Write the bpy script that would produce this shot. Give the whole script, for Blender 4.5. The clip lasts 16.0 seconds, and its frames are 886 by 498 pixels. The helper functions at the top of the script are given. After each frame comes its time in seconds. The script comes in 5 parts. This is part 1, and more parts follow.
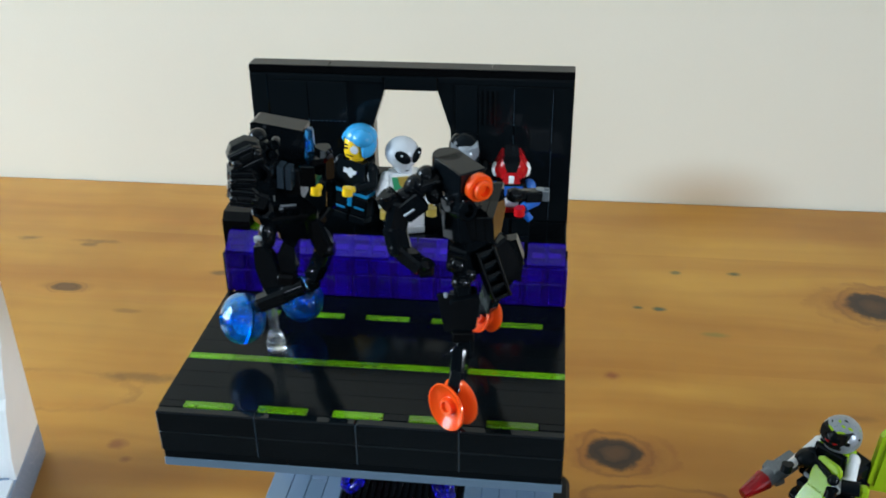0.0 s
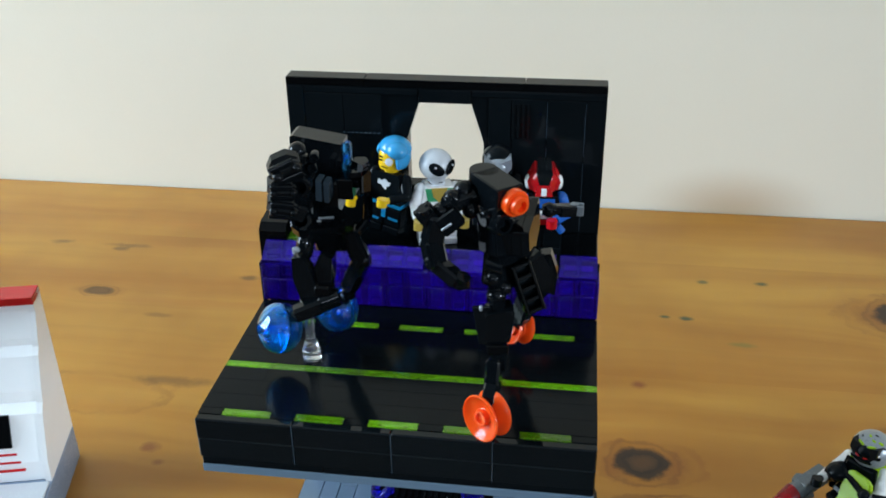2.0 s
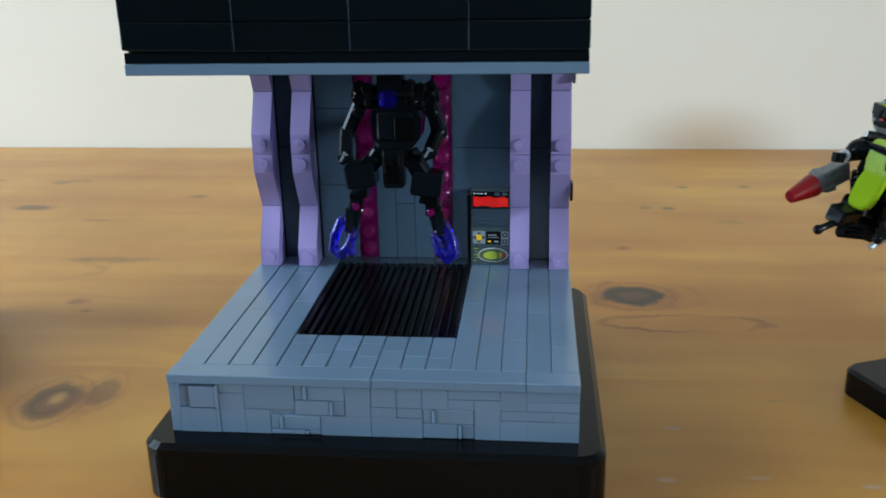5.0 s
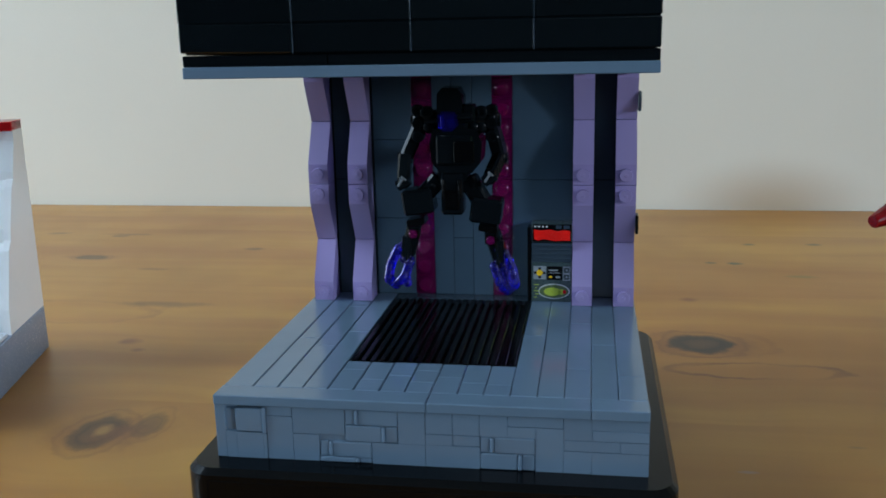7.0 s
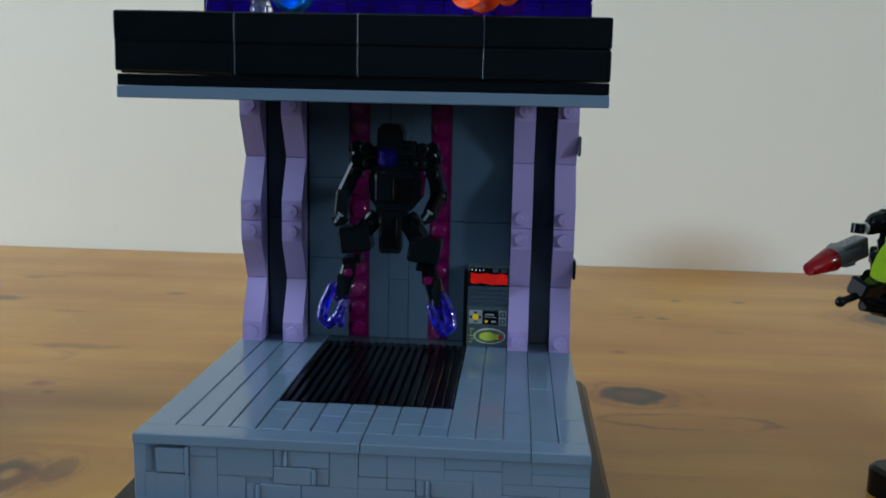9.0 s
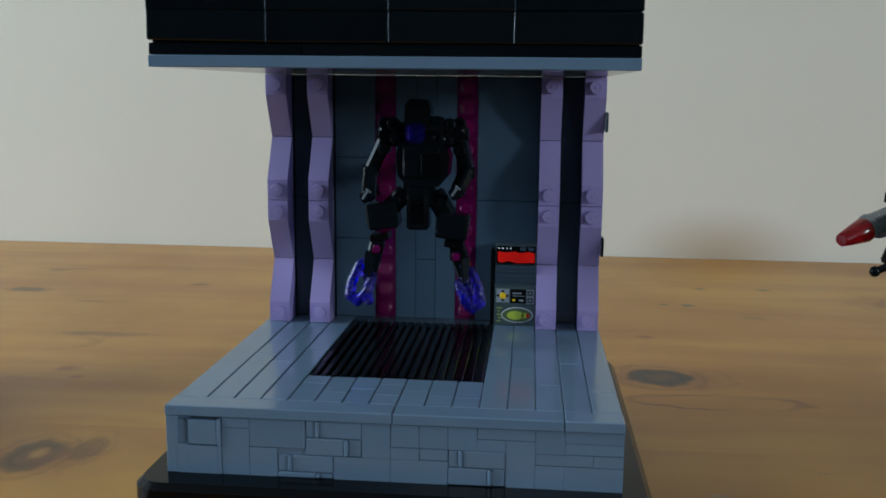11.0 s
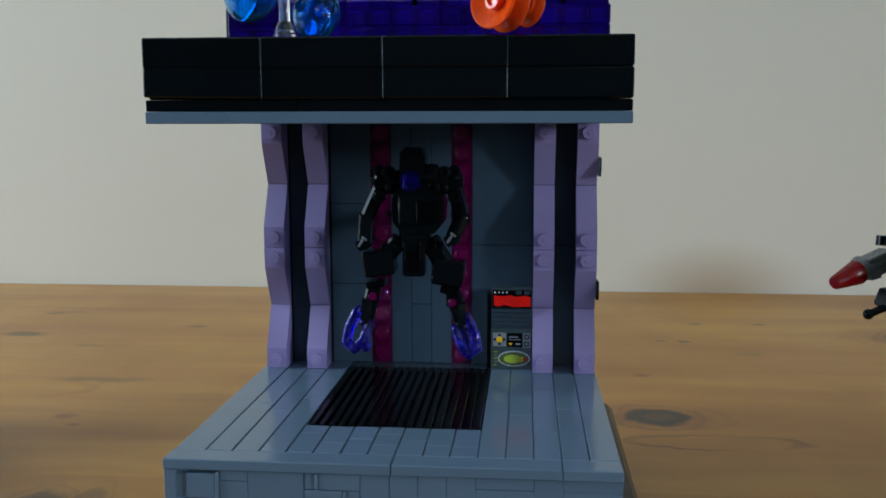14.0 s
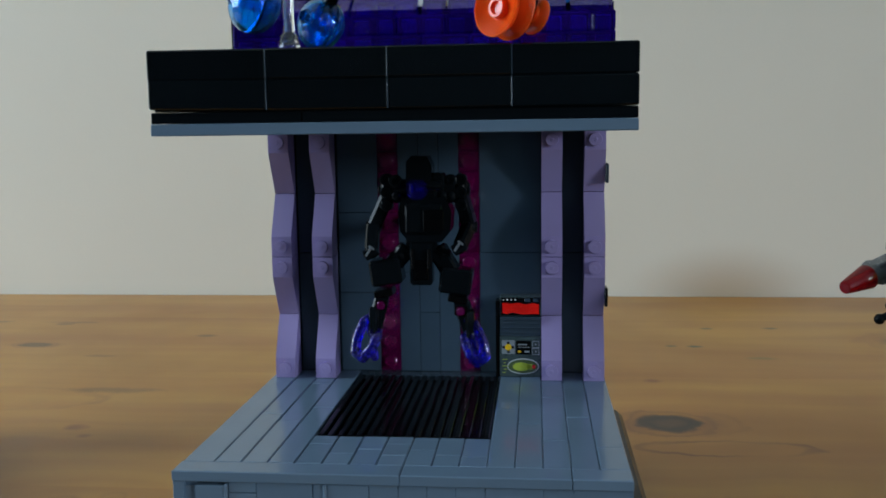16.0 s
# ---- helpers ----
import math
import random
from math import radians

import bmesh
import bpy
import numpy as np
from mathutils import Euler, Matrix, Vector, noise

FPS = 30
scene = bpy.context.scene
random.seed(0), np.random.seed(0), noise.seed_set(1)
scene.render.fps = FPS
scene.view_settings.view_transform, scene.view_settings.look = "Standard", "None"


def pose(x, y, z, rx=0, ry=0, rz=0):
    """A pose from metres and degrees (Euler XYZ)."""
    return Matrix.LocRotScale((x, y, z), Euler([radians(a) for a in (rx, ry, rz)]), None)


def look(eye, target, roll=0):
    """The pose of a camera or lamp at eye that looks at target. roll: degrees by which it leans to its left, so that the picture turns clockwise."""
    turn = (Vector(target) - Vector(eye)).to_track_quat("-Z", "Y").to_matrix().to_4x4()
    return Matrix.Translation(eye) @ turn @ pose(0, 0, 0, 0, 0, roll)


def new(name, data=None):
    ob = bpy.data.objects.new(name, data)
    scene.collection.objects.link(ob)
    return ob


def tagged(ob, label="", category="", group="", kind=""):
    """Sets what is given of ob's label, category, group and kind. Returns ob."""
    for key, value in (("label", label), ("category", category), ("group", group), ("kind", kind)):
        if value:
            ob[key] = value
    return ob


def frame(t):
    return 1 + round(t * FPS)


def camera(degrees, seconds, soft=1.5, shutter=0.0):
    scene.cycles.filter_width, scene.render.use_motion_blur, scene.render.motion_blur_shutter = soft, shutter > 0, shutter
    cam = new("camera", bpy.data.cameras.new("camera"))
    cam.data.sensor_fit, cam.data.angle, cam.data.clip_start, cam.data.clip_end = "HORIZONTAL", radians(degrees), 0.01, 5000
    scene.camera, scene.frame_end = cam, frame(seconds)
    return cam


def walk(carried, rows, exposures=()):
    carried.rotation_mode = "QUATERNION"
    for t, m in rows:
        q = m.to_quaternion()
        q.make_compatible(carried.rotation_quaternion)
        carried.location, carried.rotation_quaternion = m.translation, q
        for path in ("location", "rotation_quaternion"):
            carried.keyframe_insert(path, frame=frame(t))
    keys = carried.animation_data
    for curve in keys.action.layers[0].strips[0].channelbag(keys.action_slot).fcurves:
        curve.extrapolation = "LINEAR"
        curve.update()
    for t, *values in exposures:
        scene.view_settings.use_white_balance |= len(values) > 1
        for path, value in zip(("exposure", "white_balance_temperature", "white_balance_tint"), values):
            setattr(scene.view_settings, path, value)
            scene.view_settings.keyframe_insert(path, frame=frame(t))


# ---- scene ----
cam = camera(50.1, 16.0, soft=1.7, shutter=0.75)
PATH = [
    (0, (0.119, -0.232, 0.34), (-0.092, 1.517, -0.607), -0.6),
    (0.5, (0.116, -0.236, 0.345), (-0.11, 1.508, -0.609), -1.5),
    (1, (0.115, -0.234, 0.342), (-0.12, 1.513, -0.603), -1.9),
    (1.5, (0.115, -0.234, 0.341), (-0.119, 1.514, -0.602), -0.6),
    (2, (0.115, -0.235, 0.345), (-0.141, 1.511, -0.596), -0.8),
    (2.5, (0.117, -0.239, 0.344), (-0.143, 1.51, -0.59), -1.3),
    (3, (0.119, -0.242, 0.339), (-0.129, 1.52, -0.576), -1.5),
    (3.2, (0.119, -0.242, 0.334), (-0.131, 1.519, -0.581), -0.9),
    (3.3, (0.12, -0.246, 0.327), (-0.137, 1.525, -0.566), -0.6),
    (3.4, (0.12, -0.252, 0.316), (-0.138, 1.523, -0.568), -0.5),
    (3.5, (0.12, -0.256, 0.302), (-0.129, 1.511, -0.603), -0.7),
    (3.6, (0.12, -0.262, 0.284), (-0.113, 1.497, -0.639), -0.7),
    (3.7, (0.119, -0.268, 0.267), (-0.103, 1.486, -0.669), -0.7),
    (3.8, (0.117, -0.271, 0.253), (-0.102, 1.484, -0.681), -1.0),
    (4, (0.114, -0.272, 0.234), (-0.088, 1.506, -0.66), -1.6),
    (4.2, (0.118, -0.271, 0.218), (-0.059, 1.536, -0.621), -1.7),
    (6.3, (0.105, -0.249, 0.145), (-0.149, 1.679, -0.325), -1.4),
    (6.5, (0.108, -0.25, 0.146), (-0.148, 1.679, -0.317), -2.1),
    (7, (0.111, -0.255, 0.147), (-0.196, 1.665, -0.322), -1.3),
    (7.5, (0.116, -0.252, 0.157), (-0.1, 1.657, -0.397), -2.4),
    (8, (0.108, -0.25, 0.165), (-0.1, 1.672, -0.347), -1.1),
    (8.5, (0.105, -0.251, 0.148), (-0.07, 1.69, -0.301), 2.1),
    (9, (0.105, -0.25, 0.138), (-0.042, 1.715, -0.205), 1.2),
    (9.5, (0.102, -0.253, 0.134), (-0.079, 1.713, -0.189), 0.2),
    (9.7, (0.101, -0.251, 0.129), (-0.083, 1.711, -0.213), 0.8),
    (12, (0.101, -0.251, 0.128), (-0.072, 1.718, -0.181), -0.1),
    (12.5, (0.101, -0.252, 0.132), (-0.072, 1.72, -0.156), -0.6),
    (13, (0.101, -0.251, 0.132), (-0.074, 1.722, -0.143), -0.1),
    (13.5, (0.101, -0.252, 0.132), (-0.075, 1.722, -0.139), -0.1),
    (14, (0.101, -0.252, 0.134), (-0.072, 1.722, -0.138), -0.1),
    (14.5, (0.101, -0.252, 0.135), (-0.072, 1.722, -0.134), 0.2),
    (15, (0.101, -0.251, 0.134), (-0.075, 1.723, -0.134), -0.2),
    (15.5, (0.102, -0.251, 0.135), (-0.083, 1.722, -0.132), 0.1),
    (16, (0.102, -0.251, 0.135), (-0.093, 1.722, -0.126), -0.8),
]
walk(cam, [(t, look(eye, target, roll)) for t, eye, target, roll in PATH],
     exposures=[(0, 0.9, 6150, 10), (3.0, 0.87, 6130, 10), (3.5, 0.77, 6150, 10), (4.0, 1.12, 6090, 10), (4.2, 1.15, 6090, 10), (6.3, 0.37, 5790, 10), (9, 0.4, 5900, 10), (12, 0.11, 6030, 10), (13.5, 0.14, 6060, 10), (16, 0.11, 6060, 10)])

# ---------------- world and light ----------------
world = bpy.data.worlds.new("world")
scene.world = world
world.use_nodes = True
wn = world.node_tree
sky = wn.nodes.new("ShaderNodeTexSky")
sky.sky_type, sky.sun_disc = "NISHITA", False
sky.sun_elevation, sky.sun_rotation = radians(38), radians(200)
wn.links.new(sky.outputs[0], wn.nodes["Background"].inputs[0])
wn.nodes["Background"].inputs[1].default_value = 0.12


def window_light(name, eye, target, w, h, watts, rgb):
    lamp = bpy.data.lights.new(name, "AREA")
    lamp.shape, lamp.size, lamp.size_y, lamp.energy, lamp.color = "RECTANGLE", w, h, watts, rgb
    ob = new(name, lamp)
    ob.matrix_world = look(eye, target)
    return ob


# daylight coming in through the windows of the room
window_light("window_light_west", (-1.84, -0.25, 0.77), (0, 0, 0.1), 1.0, 1.3, 34, (0.74, 0.9, 1.0))
window_light("window_light_east", (3.98, -2.4, 0.9), (0.0, 0.0, 0.15), 0.5, 0.8, 59, (0.82, 0.92, 1.0))
window_light("window_light_south", (0.15, -2.94, 1.35), (0.1, 0.1, 0.1), 0.9, 0.5, 2.5, (0.8, 0.92, 1.0))
window_light("glass_door_light", (2.2, -2.94, 0.25), (0.3, 0.1, 0.1), 1.1, 1.9, 3.5, (0.6, 0.83, 1.0))


# ---------------- materials ----------------
def lin(h):
    c = [int(h[i:i + 2], 16) / 255 for i in (0, 2, 4)]
    return tuple(v / 12.92 if v < 0.04045 else ((v + 0.055) / 1.055) ** 2.4 for v in c) + (1,)


def node_mat(name):
    m = bpy.data.materials.new(name)
    m.use_nodes = True
    return m, m.node_tree.nodes, m.node_tree.links, m.node_tree.nodes["Principled BSDF"]


def plastic(name, hexa, rough=0.18, vary=0.06, trans=0.0, bump=0.06, ior=1.53, dust=0.0, spec=0.5):
    """Moulded plastic: faint unevenness of the face, fine scuffs in the gloss, a little tone change from piece to piece."""
    m, n, l, p = node_mat(name)
    base = lin(hexa)
    tc = n.new("ShaderNodeTexCoord")
    info = n.new("ShaderNodeObjectInfo")
    big = n.new("ShaderNodeTexNoise")
    big.inputs["Scale"].default_value, big.inputs["Detail"].default_value = 60, 3
    fine = n.new("ShaderNodeTexNoise")
    fine.inputs["Scale"].default_value, fine.inputs["Detail"].default_value = 1400, 4
    l.new(tc.outputs["Object"], big.inputs["Vector"])
    l.new(tc.outputs["Object"], fine.inputs["Vector"])
    add = n.new("ShaderNodeMath")
    add.operation = "MULTIPLY_ADD"
    l.new(info.outputs["Random"], add.inputs[0])
    add.inputs[1].default_value = 0.6
    l.new(big.outputs["Fac"], add.inputs[2])
    ramp = n.new("ShaderNodeMix")
    ramp.data_type = "RGBA"
    l.new(add.outputs[0], ramp.inputs["Factor"])
    ramp.inputs[6].default_value = tuple(v * (1 - vary * 2) for v in base[:3]) + (1,)
    ramp.inputs[7].default_value = tuple(min(1, v * (1 + vary)) for v in base[:3]) + (1,)
    last = ramp.outputs[2]
    if dust:
        spots = n.new("ShaderNodeTexNoise")
        spots.inputs["Scale"].default_value, spots.inputs["Detail"].default_value = 700, 5
        l.new(tc.outputs["Object"], spots.inputs["Vector"])
        cut = n.new("ShaderNodeMapRange")
        cut.inputs["From Min"].default_value, cut.inputs["From Max"].default_value = 0.62, 0.8
        cut.inputs["To Max"].default_value = dust
        l.new(spots.outputs["Fac"], cut.inputs["Value"])
        mix = n.new("ShaderNodeMix")
        mix.data_type = "RGBA"
        l.new(cut.outputs[0], mix.inputs["Factor"])
        l.new(last, mix.inputs[6])
        mix.inputs[7].default_value = (0.35, 0.34, 0.32, 1)
        last = mix.outputs[2]
    l.new(last, p.inputs["Base Color"])
    rr = n.new("ShaderNodeMapRange")
    rr.inputs["From Min"].default_value, rr.inputs["From Max"].default_value = 0.35, 0.7
    rr.inputs["To Min"].default_value, rr.inputs["To Max"].default_value = rough * 0.9, rough * 1.15
    l.new(fine.outputs["Fac"], rr.inputs["Value"])
    l.new(rr.outputs[0], p.inputs["Roughness"])
    bp = n.new("ShaderNodeBump")
    bp.inputs["Strength"].default_value, bp.inputs["Distance"].default_value = bump, 0.0004
    l.new(big.outputs["Fac"], bp.inputs["Height"])
    l.new(bp.outputs[0], p.inputs["Normal"])
    p.inputs["IOR"].default_value = ior
    p.inputs["Specular IOR Level"].default_value = spec
    p.inputs["Transmission Weight"].default_value = trans
    return m


BLACK = plastic("black_plastic", "0d1215", 0.06, 0.1, dust=0.003, spec=0.12)
JET = plastic("glossy_black_toy_plastic", "090d10", 0.04, 0.1, dust=0.003, spec=0.25)
TILE_BLACK = plastic("polished_black_tile_plastic", "0c1215", 0.016, 0.2, bump=0.02, spec=0.28)
ROAD_BLACK = plastic("worn_black_tile_plastic", "080d10", 0.13, 0.1, dust=0.003, spec=0.12)
BLACK_SATIN = plastic("black_satin_plastic", "08090a", 0.18, 0.1, dust=0.004, spec=0.14)
GREY = plastic("bluish_grey_plastic", "697e91", 0.14, 0.05)
GREY_DARK = plastic("dark_bluish_grey_plastic", "34414c", 0.2, 0.06)
SLATE = plastic("slate_grey_plastic", "405261", 0.2, 0.07)
GUN = plastic("gunmetal_grey_plastic", "6c7378", 0.25, 0.06)
SILVER = plastic("flat_silver_plastic", "9aa0a6", 0.3, 0.06)
SILVER.node_tree.nodes["Principled BSDF"].inputs["Metallic"].default_value = 0.25
LAVENDER = plastic("lavender_plastic", "a092c2", 0.2, 0.05)
WHITE = plastic("white_plastic", "fbfbfa", 0.2, 0.02)
ALIEN = plastic("pale_grey_plastic", "d3d6da", 0.25, 0.03)
RED = plastic("red_plastic", "c5161c", 0.2, 0.05)
YELLOW = plastic("yellow_plastic", "f2c518", 0.2, 0.04)
LIME = plastic("lime_plastic", "a5cc1a", 0.2, 0.04)
AZURE = plastic("azure_plastic", "3f9fd6", 0.22, 0.05)
BLUE = plastic("blue_plastic", "1f5fb8", 0.22, 0.05)
GOLD = plastic("gold_print", "b59a45", 0.3, 0.1)
MINT = plastic("green_print", "3f9a68", 0.3, 0.1)
TEAL = plastic("blue_print", "1d86b8", 0.3, 0.1)
PALE_BLUE = plastic("pale_bluish_grey_plastic", "8b9db6", 0.25, 0.05)
T_PURPLE = plastic("clear_violet_plastic", "4a1cff", 0.05, 0.35, 0.85, 0.3, spec=0.14)
T_VIOLET = plastic("clear_blue_violet_plastic", "4438ff", 0.05, 0.1, 0.95)
T_MAGENTA = plastic("clear_magenta_plastic", "b0147c", 0.07, 0.2, 0.8, 0.3)
T_BLUE = plastic("clear_blue_plastic", "48a4ff", 0.05, 0.25, 0.94, 0.9)
T_ORANGE = plastic("clear_neon_orange_plastic", "ff5414", 0.1, 0.02, 0.04, spec=0.35)
neon = T_ORANGE.node_tree.nodes["Principled BSDF"]
neon.inputs["Subsurface Weight"].default_value, neon.inputs["Subsurface Radius"].default_value, neon.inputs["Subsurface Scale"].default_value = 0.4, (1.0, 0.3, 0.1), 0.004
T_GREEN = plastic("clear_neon_green_plastic", "96f016", 0.06, 0.42, 0.72, 0.5)
T_RED = plastic("clear_red_plastic", "c8101c", 0.08, 0.05, 0.6)
T_CLEAR = plastic("clear_plastic", "f4f6f8", 0.05, 0.01, 0.95)
SCARLET = plastic("bright_red_print", "e01508", 0.25, 0.35)
PODGREEN = plastic("dull_green_print", "4c5c38", 0.3, 0.2)
PODLIME = plastic("yellow_green_print", "a8b83c", 0.3, 0.2)
SCREEN = plastic("printed_console_face", "3d4d4e", 0.3, 0.1)


def wood(name):
    """Pine: long grain along x that flows round the knots, pale and orange bands, dark ringed knots, old marks and specks."""
    m, n, l, p = node_mat(name)
    tc = n.new("ShaderNodeTexCoord")
    info = n.new("ShaderNodeObjectInfo")

    def calc(op, a, b=None, c=None):
        x = n.new("ShaderNodeMath")
        x.operation = op
        for k, v in enumerate((a, b, c)):
            if v is None:
                continue
            if isinstance(v, (int, float)):
                x.inputs[k].default_value = v
            else:
                l.new(v, x.inputs[k])
        return x.outputs[0]

    def noise_at(vec, scale, detail, rough=0.5):
        t = n.new("ShaderNodeTexNoise")
        t.inputs["Scale"].default_value, t.inputs["Detail"].default_value, t.inputs["Roughness"].default_value = scale, detail, rough
        l.new(vec, t.inputs["Vector"])
        return t.outputs["Fac"]

    def mixc(fac, a, b):
        x = n.new("ShaderNodeMix")
        x.data_type = "RGBA"
        l.new(fac, x.inputs["Factor"])
        for sock, v in ((6, a), (7, b)):
            if isinstance(v, tuple):
                x.inputs[sock].default_value = v
            else:
                l.new(v, x.inputs[sock])
        return x.outputs[2]

    def span(src, a, b, lo=0.0, hi=1.0):
        r = n.new("ShaderNodeMapRange")
        for k, v in (("From Min", a), ("From Max", b), ("To Min", lo), ("To Max", hi)):
            r.inputs[k].default_value = v
        l.new(src, r.inputs["Value"])
        return r.outputs[0]

    split = n.new("ShaderNodeSeparateXYZ")
    l.new(tc.outputs["Object"], split.inputs[0])
    px, py, pz = split.outputs
    wob = noise_at(tc.outputs["Object"], 70, 5, 0.6)
    slow = noise_at(tc.outputs["Object"], 14, 3)

    def reach(kx, ky, rx, ry, wobble):
        dx, dy = calc("MULTIPLY", calc("SUBTRACT", px, kx), 1 / rx), calc("MULTIPLY", calc("SUBTRACT", py, ky), 1 / ry)
        d = calc("SQRT", calc("ADD", calc("MULTIPLY", dx, dx), calc("MULTIPLY", dy, dy)))
        return calc("MULTIPLY_ADD", calc("SUBTRACT", wob, 0.5), wobble, d)

    # the grain runs along x and bends round each knot
    bent = calc("MULTIPLY_ADD", calc("SUBTRACT", slow, 0.5), 0.016, py)
    for kx, ky, rx, ry, dark in KNOTS:
        d = reach(kx, ky, rx * 3.2, ry * 2.0, 0.0)
        near = calc("POWER", 2.718, calc("MULTIPLY", calc("MULTIPLY", d, d), -1.0))
        bent = calc("SUBTRACT", bent, calc("MULTIPLY", calc("MULTIPLY", calc("SUBTRACT", py, ky), 0.75), near))
    seed = calc("MULTIPLY", info.outputs["Random"], 3.1)

    def along_grain(sx, sy, detail, rough):
        cb = n.new("ShaderNodeCombineXYZ")
        l.new(calc("MULTIPLY", calc("ADD", px, seed), sx), cb.inputs[0])
        l.new(calc("MULTIPLY", bent, sy), cb.inputs[1])
        l.new(calc("MULTIPLY_ADD", pz, sx, seed), cb.inputs[2])
        return noise_at(cb.outputs[0], 1.0, detail, rough)
    bands = along_grain(2.6, 26, 3, 0.5)
    lines = along_grain(4.0, 95, 2, 0.5)
    blot = noise_at(tc.outputs["Object"], 9, 3)
    col = mixc(span(bands, 0.34, 0.68), lin("a56c1e"), lin("bd8a34"))
    col = mixc(span(lines, 0.5, 0.78, 0, 0.17), col, lin("8c5a20"))
    col = mixc(span(blot, 0.42, 0.7, 0, 0.5), col, lin("8d5814"))
    col = mixc(span(along_grain(3.0, 60, 2, 0.5), 0.6, 0.78, 0, 0.16), col, lin("a0521a"))
    for kx, ky, rx, ry, dark in KNOTS:
        side = span(reach(kx, ky, rx * 2.3, ry * 1.35, 0.9), 0.45, 1.0, 0.75 * dark, 0)
        col = mixc(side, col, lin("7c4716"))
        q = reach(kx, ky, rx, ry, 1.0)
        col = mixc(span(q, 0.86, 1.1, 0.97 * dark, 0), col, lin("1e130c"))
        col = mixc(span(q, 0.15, 0.66, 0.55 * dark, 0), col, lin("64421f"))
        col = mixc(span(calc("ABSOLUTE", calc("SUBTRACT", q, 0.62)), 0.02, 0.12, 0.5 * dark, 0), col, lin("170f0a"))
        col = mixc(span(calc("ABSOLUTE", calc("SUBTRACT", q, 1.35)), 0.03, 0.14, 0.4 * dark, 0), col, lin("6b3c14"))
    for kx, ky, rx, ry, width, tone, much in LOOPS:
        ring = calc("ABSOLUTE", calc("SUBTRACT", reach(kx, ky, rx, ry, 0.7), 1.0))
        col = mixc(calc("MULTIPLY", span(ring, width * 0.3, width, much, 0), span(slow, 0.4, 0.56, 0.0, 1.0)), col, lin(tone))
    for kx, ky, rx, ry, tone, much in MARKS:
        col = mixc(span(reach(kx, ky, rx, ry, 1.8), 0.35, 1.1, much, 0), col, lin(tone))
    l.new(col, p.inputs["Base Color"])
    l.new(span(blot, 0.3, 0.7, 0.29, 0.34), p.inputs["Roughness"])
    p.inputs["Specular IOR Level"].default_value = 0.42
    bp = n.new("ShaderNodeBump")
    bp.inputs["Strength"].default_value, bp.inputs["Distance"].default_value = 0.006, 0.0004
    l.new(lines, bp.inputs["Height"])
    l.new(bp.outputs[0], p.inputs["Normal"])
    return m


KNOTS = [(0.163, 0.176, 0.0145, 0.0135, 0.95), (-0.072, 0.054, 0.0105, 0.0155, 0.66), (-0.056, 0.062, 0.006, 0.012, 0.36),
         (0.343, 0.346, 0.017, 0.018, 0.95), (-0.219, 0.317, 0.011, 0.006, 0.6), (-0.36, 0.10, 0.014, 0.01, 0.7)]
LOOPS = [(0.183, 0.143, 0.036, 0.0095, 0.16, "6e3a12", 0.75), (0.166, 0.176, 0.03, 0.018, 0.1, "7a4214", 0.5),
         (0.343, 0.346, 0.04, 0.028, 0.12, "74401a", 0.5), (0.36, 0.29, 0.03, 0.012, 0.2, "8a5a1a", 0.5), (-0.17, 0.20, 0.05, 0.02, 0.12, "7c4c1e", 0.35)]
MARKS = [(-0.064, 0.052, 0.012, 0.011, "74401c", 0.5), (-0.0715, 0.056, 0.0034, 0.0058, "a87c3a", 0.8), (0.163, 0.248, 0.006, 0.004, "7a3a16", 0.8), (-0.111, 0.155, 0.006, 0.005, "7c3c18", 0.7), (-0.101, 0.144, 0.004, 0.003, "7c3c18", 0.6),
         (0.215, 0.380, 0.004, 0.003, "2c4a34", 0.7), (0.256, 0.382, 0.005, 0.003, "24402e", 0.85), (0.185, 0.329, 0.004, 0.002, "24402e", 0.85),
         (0.199, 0.328, 0.006, 0.003, "24402e", 0.9), (0.232, 0.300, 0.011, 0.003, "5f6a30", 0.5), (-0.117, 0.347, 0.008, 0.004, "4a3018", 0.7),
         (-0.225, 0.386, 0.022, 0.004, "5a3c20", 0.55), (-0.282, 0.387, 0.011, 0.004, "4c3420", 0.6), (-0.123, 0.217, 0.028, 0.006, "5e3c1a", 0.55),
         (-0.232, 0.380, 0.008, 0.004, "4a3018", 0.6), (0.164, 0.047, 0.004, 0.0014, "8f8f98", 0.4), (0.188, 0.016, 0.005, 0.0012, "a09a94", 0.35),
         (0.223, 0.013, 0.004, 0.0014, "9a9aa2", 0.35), (0.158, 0.013, 0.003, 0.002, "aaa8a8", 0.35), (0.150, -0.003, 0.003, 0.003, "b4b2b2", 0.4),
         (0.205, 0.07, 0.004, 0.0012, "8a6a3a", 0.6), (0.30, 0.22, 0.012, 0.004, "6e441a", 0.5), (-0.16, 0.29, 0.014, 0.003, "6e441a", 0.5)]
WOOD = wood("pine_wood")


